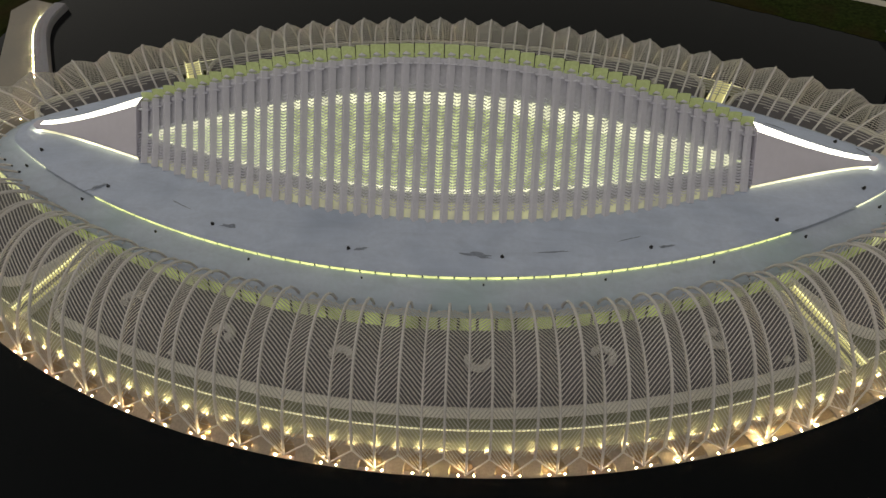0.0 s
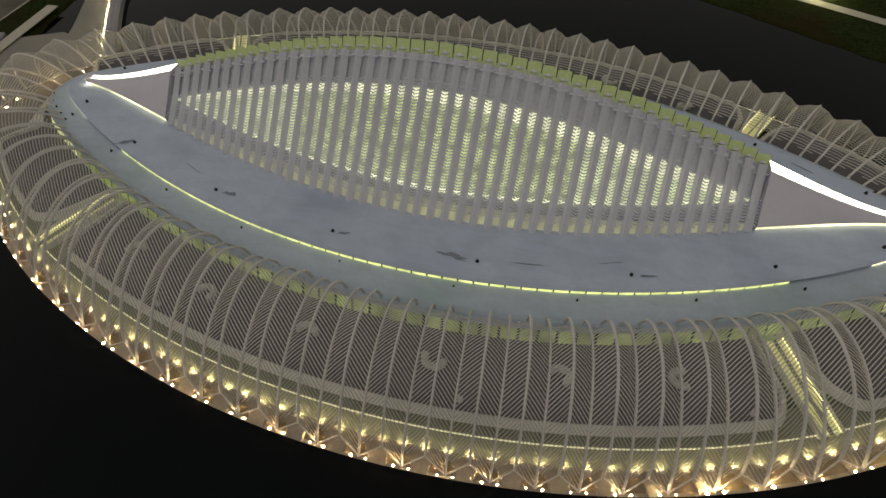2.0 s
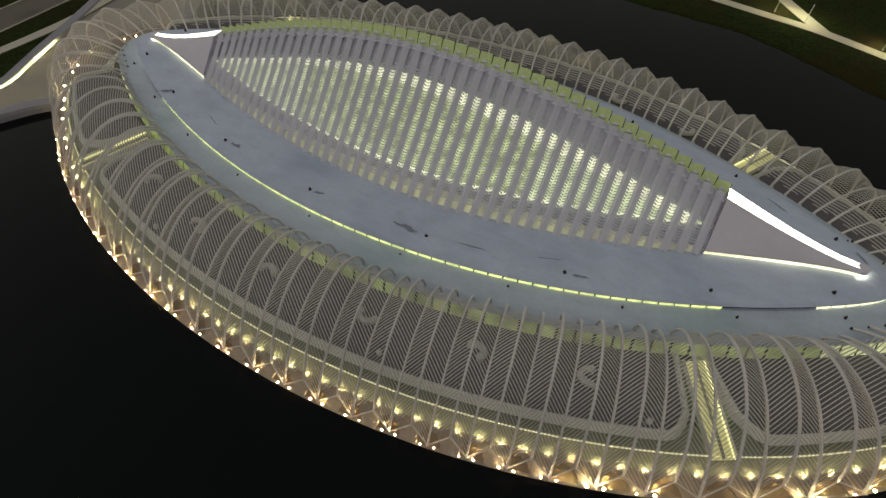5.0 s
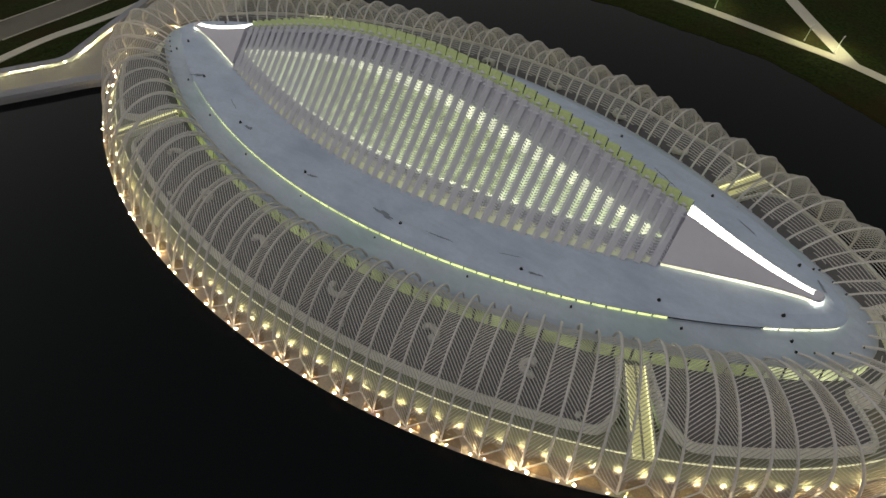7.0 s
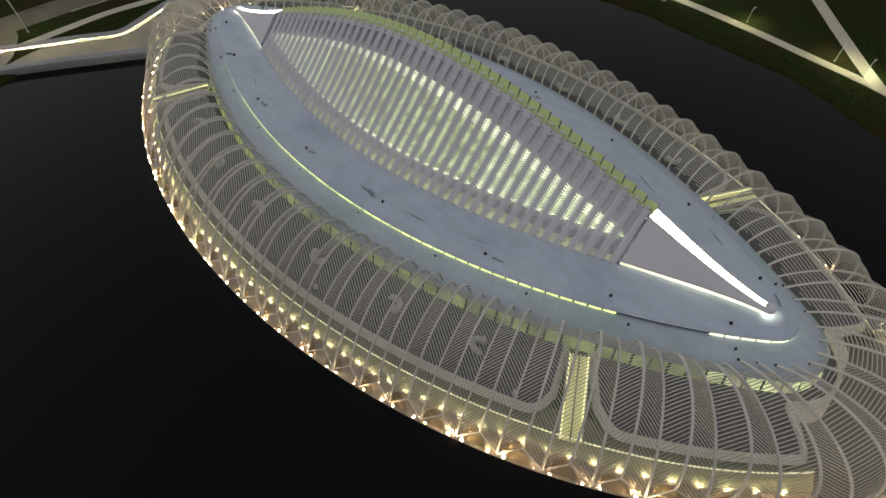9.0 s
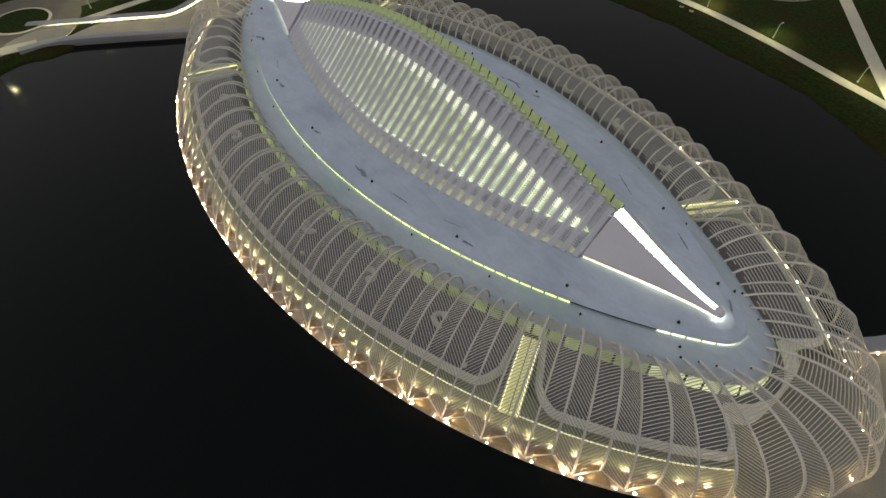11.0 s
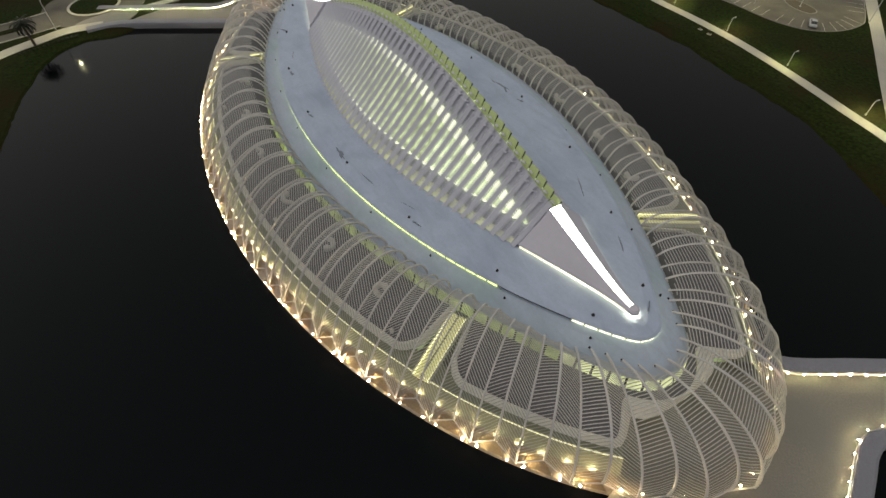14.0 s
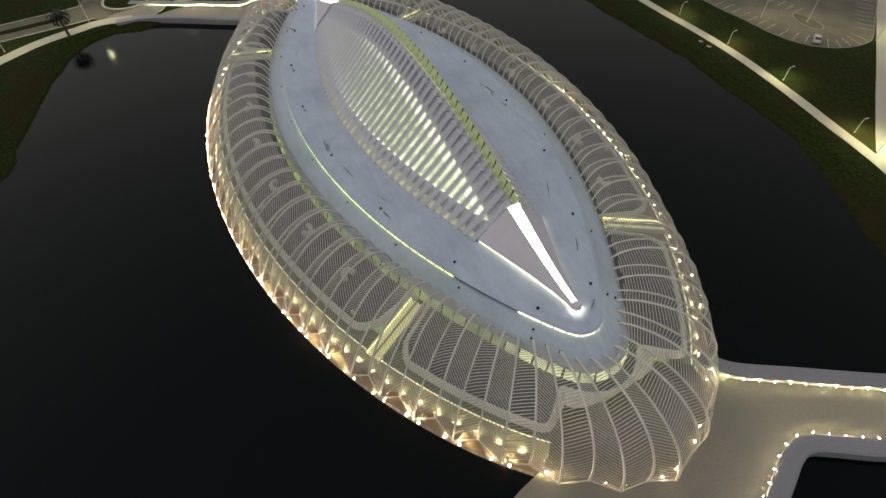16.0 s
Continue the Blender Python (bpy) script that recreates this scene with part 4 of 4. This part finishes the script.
def street_lamp(p, height, arm, turn, group, label):
    ob = empty("street_lamp", p)
    ob.rotation_euler = (0, 0, radians(turn))
    Pile().lathe((0, 0, 0), ((0.16, 0), (0.16, 0.25), (0.09, 0.35)), 10).done("base", STEEL, ob)
    line = [Vector((0.0, 0, 0.3)), Vector((0.0, 0, height * 0.55)), Vector((0.06 * arm, 0, height * 0.85)), Vector((0.3 * arm, 0, height * 0.97)), Vector((arm, 0, height))]
    Pile().sweep(line, Vector((0, 1, 0)), 0.13, 0.13).done("pole", STEEL, ob)
    head = Pile().box((arm - 0.1, -0.12, height - 0.06), (arm + 0.5, 0.12, height + 0.05))
    head.done("head", STEEL, ob)
    Pile().box((arm, -0.1, height - 0.08), (arm + 0.45, 0.1, height - 0.064)).done("lens", POLE_LED, ob)
    return tagged(ob, label, "street lamp", group=group)


first_post = street_lamp((22.2, 85.9, Z_LAND), 3.3, 0.7, 80, "path lamps", "slim white path lamp with a short curved arm")
for x, y in ((-34, 90.6), (-14.6, 89.6), (3.7, 88.2), (42.9, 81.6), (49.2, 79.6), (64, 74.5)):
    copy_thing(first_post, pose(x, y, Z_LAND, 0, 0, 80))
first_pole = street_lamp((5.4, 115.6, Z_LAND + 0.2), 8.0, 1.4, 80, "car park lamps", "tall white car park lamp with one arm")
for x, y, turn in ((-2.5, 107.2, 60), (20.5, 122, 150), (-30, 118, 80)):
    copy_thing(first_pole, pose(x, y, Z_LAND + 0.05, 0, 0, turn))


for x, y in ((-0.5, 83.2), (2.4, 83.0)):
    cover = empty("inspection_cover", (x, y, Z_LAND))
    tagged(cover, "small pale concrete inspection cover set in the lawn", "cover", group="inspection covers")
    Pile().box((-0.5, -0.35, -0.1), (0.5, 0.35, 0.06)).done("kerb_frame", PAVING, cover)
    Pile().box((-0.36, -0.22, 0.0), (0.36, 0.22, 0.075)).done("lid", ASPHALT, cover)


def rounded_body(rows, width_rows, name, material, parent):
    """A closed body from cross-sections along x: rows of (x, low, high), widths."""
    vs, fs = [], []
    for (x, lo, hi), w in zip(rows, width_rows):
        for y, z in ((-w, lo), (-w, lo + 0.6 * (hi - lo)), (-w * 0.82, hi), (w * 0.82, hi), (w, lo + 0.6 * (hi - lo)), (w, lo)):
            vs.append((x, y, z))
    for i in range(len(rows) - 1):
        fs += [(6 * i + k, 6 * i + (k + 1) % 6, 6 * i + 6 + (k + 1) % 6, 6 * i + 6 + k) for k in range(6)]
    fs += [(0, 1, 2, 3, 4, 5)[::-1], tuple(6 * (len(rows) - 1) + k for k in range(6))]
    return link(name, vs, fs, material, parent)


car = empty("car", (13.4, 108.9, Z_LAND + 0.034))
car.rotation_euler = (0, 0, radians(122))
tagged(car, "silver saloon car parked in a bay", "car")
rounded_body(((-2.2, 0.45, 0.75), (-2.1, 0.3, 0.95), (-1.2, 0.25, 1.02), (0.9, 0.25, 0.98), (1.9, 0.3, 0.86), (2.25, 0.42, 0.65)), (0.75, 0.86, 0.9, 0.9, 0.86, 0.7), "body", CARPAINT, car)
rounded_body(((-1.75, 0.95, 0.98), (-1.0, 0.95, 1.38), (0.1, 0.95, 1.42), (0.95, 0.93, 0.98)), (0.7, 0.68, 0.68, 0.7), "windows", GLASSY, car)
rounded_body(((-1.0, 1.36, 1.42), (-0.5, 1.38, 1.46), (0.1, 1.4, 1.45)), (0.62, 0.64, 0.62), "roof", CARPAINT, car)
for x in (-1.35, 1.4):
    for y in (-0.82, 0.82):
        wheel = empty("wheel", (x, y, 0.32))
        wheel.rotation_euler = (radians(90), 0, 0)
        wheel.parent = car
        Pile().lathe((0, 0, -0.1), ((0.28, 0), (0.32, 0.04), (0.32, 0.16), (0.28, 0.2)), 16).done("tyre", BLACK, wheel)
        Pile().lathe((0, 0, -0.11), ((0.19, 0), (0.19, 0.22)), 12).done("rim", STEEL, wheel)

# ---- the near-left bank: path, road, roundabout, palm ----
BANK = spline([(-86.8, -46), (-88, -54), (-86.2, -60.5), (-82.6, -70), (-76, -80), (-66, -97), (-50, -125)], 6, closed=False)
vs, fs = band(BANK, ((-1.9, Z_LAND - 0.1), (-1.9, Z_LAND + 0.06), (1.9, Z_LAND + 0.06), (1.9, Z_LAND - 0.1)))
tagged(link("pavement_bank_path", vs, fs, PAVING), "pale concrete footpath along the near bank", "path", kind="structure")
ROAD = spline([(-99.5, -50), (-96.8, -59), (-94.2, -79), (-90, -110), (-80, -150)], 6, closed=False)
vs, fs = band(ROAD, ((-5.5, Z_LAND - 0.1), (-5.5, Z_LAND + 0.03), (5.5, Z_LAND + 0.03), (5.5, Z_LAND - 0.1)))
tagged(link("road_drive", vs, fs, ASPHALT), "worn asphalt drive to the roundabout", "road", kind="structure")
for off in (-5.7, 5.5):
    vs, fs = band(ROAD[5:], ((off, Z_LAND - 0.05), (off, Z_LAND + 0.15), (off + 0.25, Z_LAND + 0.15), (off + 0.25, Z_LAND - 0.05)))
    tagged(link("kerb_drive", vs, fs, PAVING), "pale concrete kerb along the drive", "kerb", kind="structure")
MEDIAN = [p for p in ROAD[8:]]
vs, fs = band(MEDIAN, ((-1.1, Z_LAND), (-1.1, Z_LAND + 0.16), (-0.85, Z_LAND + 0.18), (0.85, Z_LAND + 0.18), (1.1, Z_LAND + 0.16), (1.1, Z_LAND)))
tagged(link("kerb_median", vs, fs, GRASS), "narrow planted strip in the middle of the drive", "median", kind="structure")


def disc(name, c, r, z, thick, material, label, category, sides=48):
    return sheet(name, material, [(c[0] + r * math.cos(2 * math.pi * i / sides), c[1] + r * math.sin(2 * math.pi * i / sides)) for i in range(sides)], z, thick, label, category)


BAYWALK = spline([(-91.5, -35), (-92.4, -24), (-92.8, -14), (-91.6, -4), (-91, 8), (-93, 30)], 6, closed=False)
vs, fs = band(BAYWALK, ((-1.2, Z_LAND - 0.1), (-1.2, Z_LAND + 0.06), (1.2, Z_LAND + 0.06), (1.2, Z_LAND - 0.1)))
tagged(link("pavement_bay_path", vs, fs, PAVING), "pale concrete pavement beside the drive", "path", kind="structure")
NORTH = spline([(-104, -36), (-104.5, -20), (-103.5, 0), (-104, 30), (-110, 80)], 6, closed=False)
vs, fs = band(NORTH, ((-4.5, Z_LAND - 0.1), (-4.5, Z_LAND + 0.026), (4.5, Z_LAND + 0.026), (4.5, Z_LAND - 0.1)))
tagged(link("road_north", vs, fs, ASPHALT), "worn asphalt drive leaving the roundabout", "road", kind="structure")
for off in (-4.7, 4.5):
    vs, fs = band(NORTH[6:], ((off, Z_LAND - 0.05), (off, Z_LAND + 0.15), (off + 0.25, Z_LAND + 0.15), (off + 0.25, Z_LAND - 0.05)))
    tagged(link("kerb_north", vs, fs, PAVING), "pale concrete kerb along the drive", "kerb", kind="structure")
HUB = (-100.8, -46.2)
disc("road_roundabout", HUB, 13.5, Z_LAND + 0.034, 0.2, ASPHALT, "worn asphalt roundabout", "road")
disc("kerb_roundabout", HUB, 6.9, Z_LAND + 0.18, 0.2, PAVING, "pale kerb of the roundabout island", "kerb")
disc("lawn_roundabout", HUB, 6.2, Z_LAND + 0.22, 0.1, GRASS, "dark lawn of the roundabout island", "lawn")
APRON = spline([(-84.5, -43), (-90, -36.5), (-94, -38), (-92, -50), (-88, -52)], 5)
sheet("pavement_apron", CONCRETE, [(p.x, p.y) for p in APRON], Z_LAND + 0.05, 0.3, "pale concrete apron between bridge and roundabout", "pavement")

for x, y, turn in ((-90.2, -56.8, 140), (-82.2, -77.3, 140), (-97, -31, 200), (-88, -95, 140)):
    copy_thing(first_pole, pose(x, y, Z_LAND, 0, 0, turn))


def palm(p, height):
    ob = empty("palm_tree", p)
    tagged(ob, "palm tree with a dark feathery crown on the bank", "palm tree")
    trunk = [(0.34 - 0.12 * i / 10 + (0.03 if i % 2 else 0.0), height * i / 10) for i in range(11)]
    Pile().lathe((0, 0, 0), trunk, 12).done("trunk", BARK, ob)
    crown = Pile()
    for i in range(46):
        a, tilt = i * 2.39996, 1.15 - 1.75 * (i / 46)
        d = Vector((math.cos(a), math.sin(a), 0))
        long = 3.1 + 0.6 * noise.noise(Vector((i, 0, 0)))
        prev = Vector((0, 0, height - 0.1))
        for j in range(7):
            ang = tilt - 0.24 * j
            nxt = prev + (d * math.cos(ang) + Vector((0, 0, math.sin(ang)))) * long / 7
            side = Vector((-d.y, d.x, 0))
            for s in (-1, 1):
                for q in (0.25, 0.75):
                    root = prev.lerp(nxt, q)
                    size = 0.7 * (1 - 0.1 * j)
                    tip = root + side * s * size + (nxt - prev).normalized() * 0.3 + Vector((0, 0, -0.12))
                    crown.add([root - d * 0.12, root + d * 0.14, tip], [(0, 1, 2)])
            crown.bar(prev, nxt, side, 0.05, 0.05)
            prev = nxt
    tagged(crown.done("crown", LEAF, ob), kind="stuff")
    return ob


palm((-83.9, -62.1, Z_LAND), 5.6)

# shrubs along the bank path
shrub = None
for i in range(14):
    a = BANK[5].lerp(BANK[16], i / 13) + Vector((3.4 + 0.5 * noise.noise(Vector((i, 3, 0))), 0.6 * noise.noise(Vector((i, 9, 0))), 0.75))
    if shrub is None:
        shrub = empty("shrub", a)
        tagged(shrub, "low dark shrub on the bank", "shrub", group="bank shrubs")
        leaves = Pile()
        for j in range(160):
            d = Vector((random.gauss(0, 1), random.gauss(0, 1), abs(random.gauss(0, 1)))).normalized()
            c = d * (0.35 + 0.3 * random.random())
            t = Vector((random.gauss(0, 1), random.gauss(0, 1), random.gauss(0, 1))).normalized() * 0.14
            leaves.add([c, c + t, c + t.cross(d) + d * 0.1], [(0, 1, 2)])
        leaves.done("foliage", LEAF, shrub)
        Pile().lathe((0, 0, -0.2), ((0.08, 0), (0.06, 0.4)), 6).done("stem", BARK, shrub)
    else:
        copy_thing(shrub, Matrix.Translation(a))
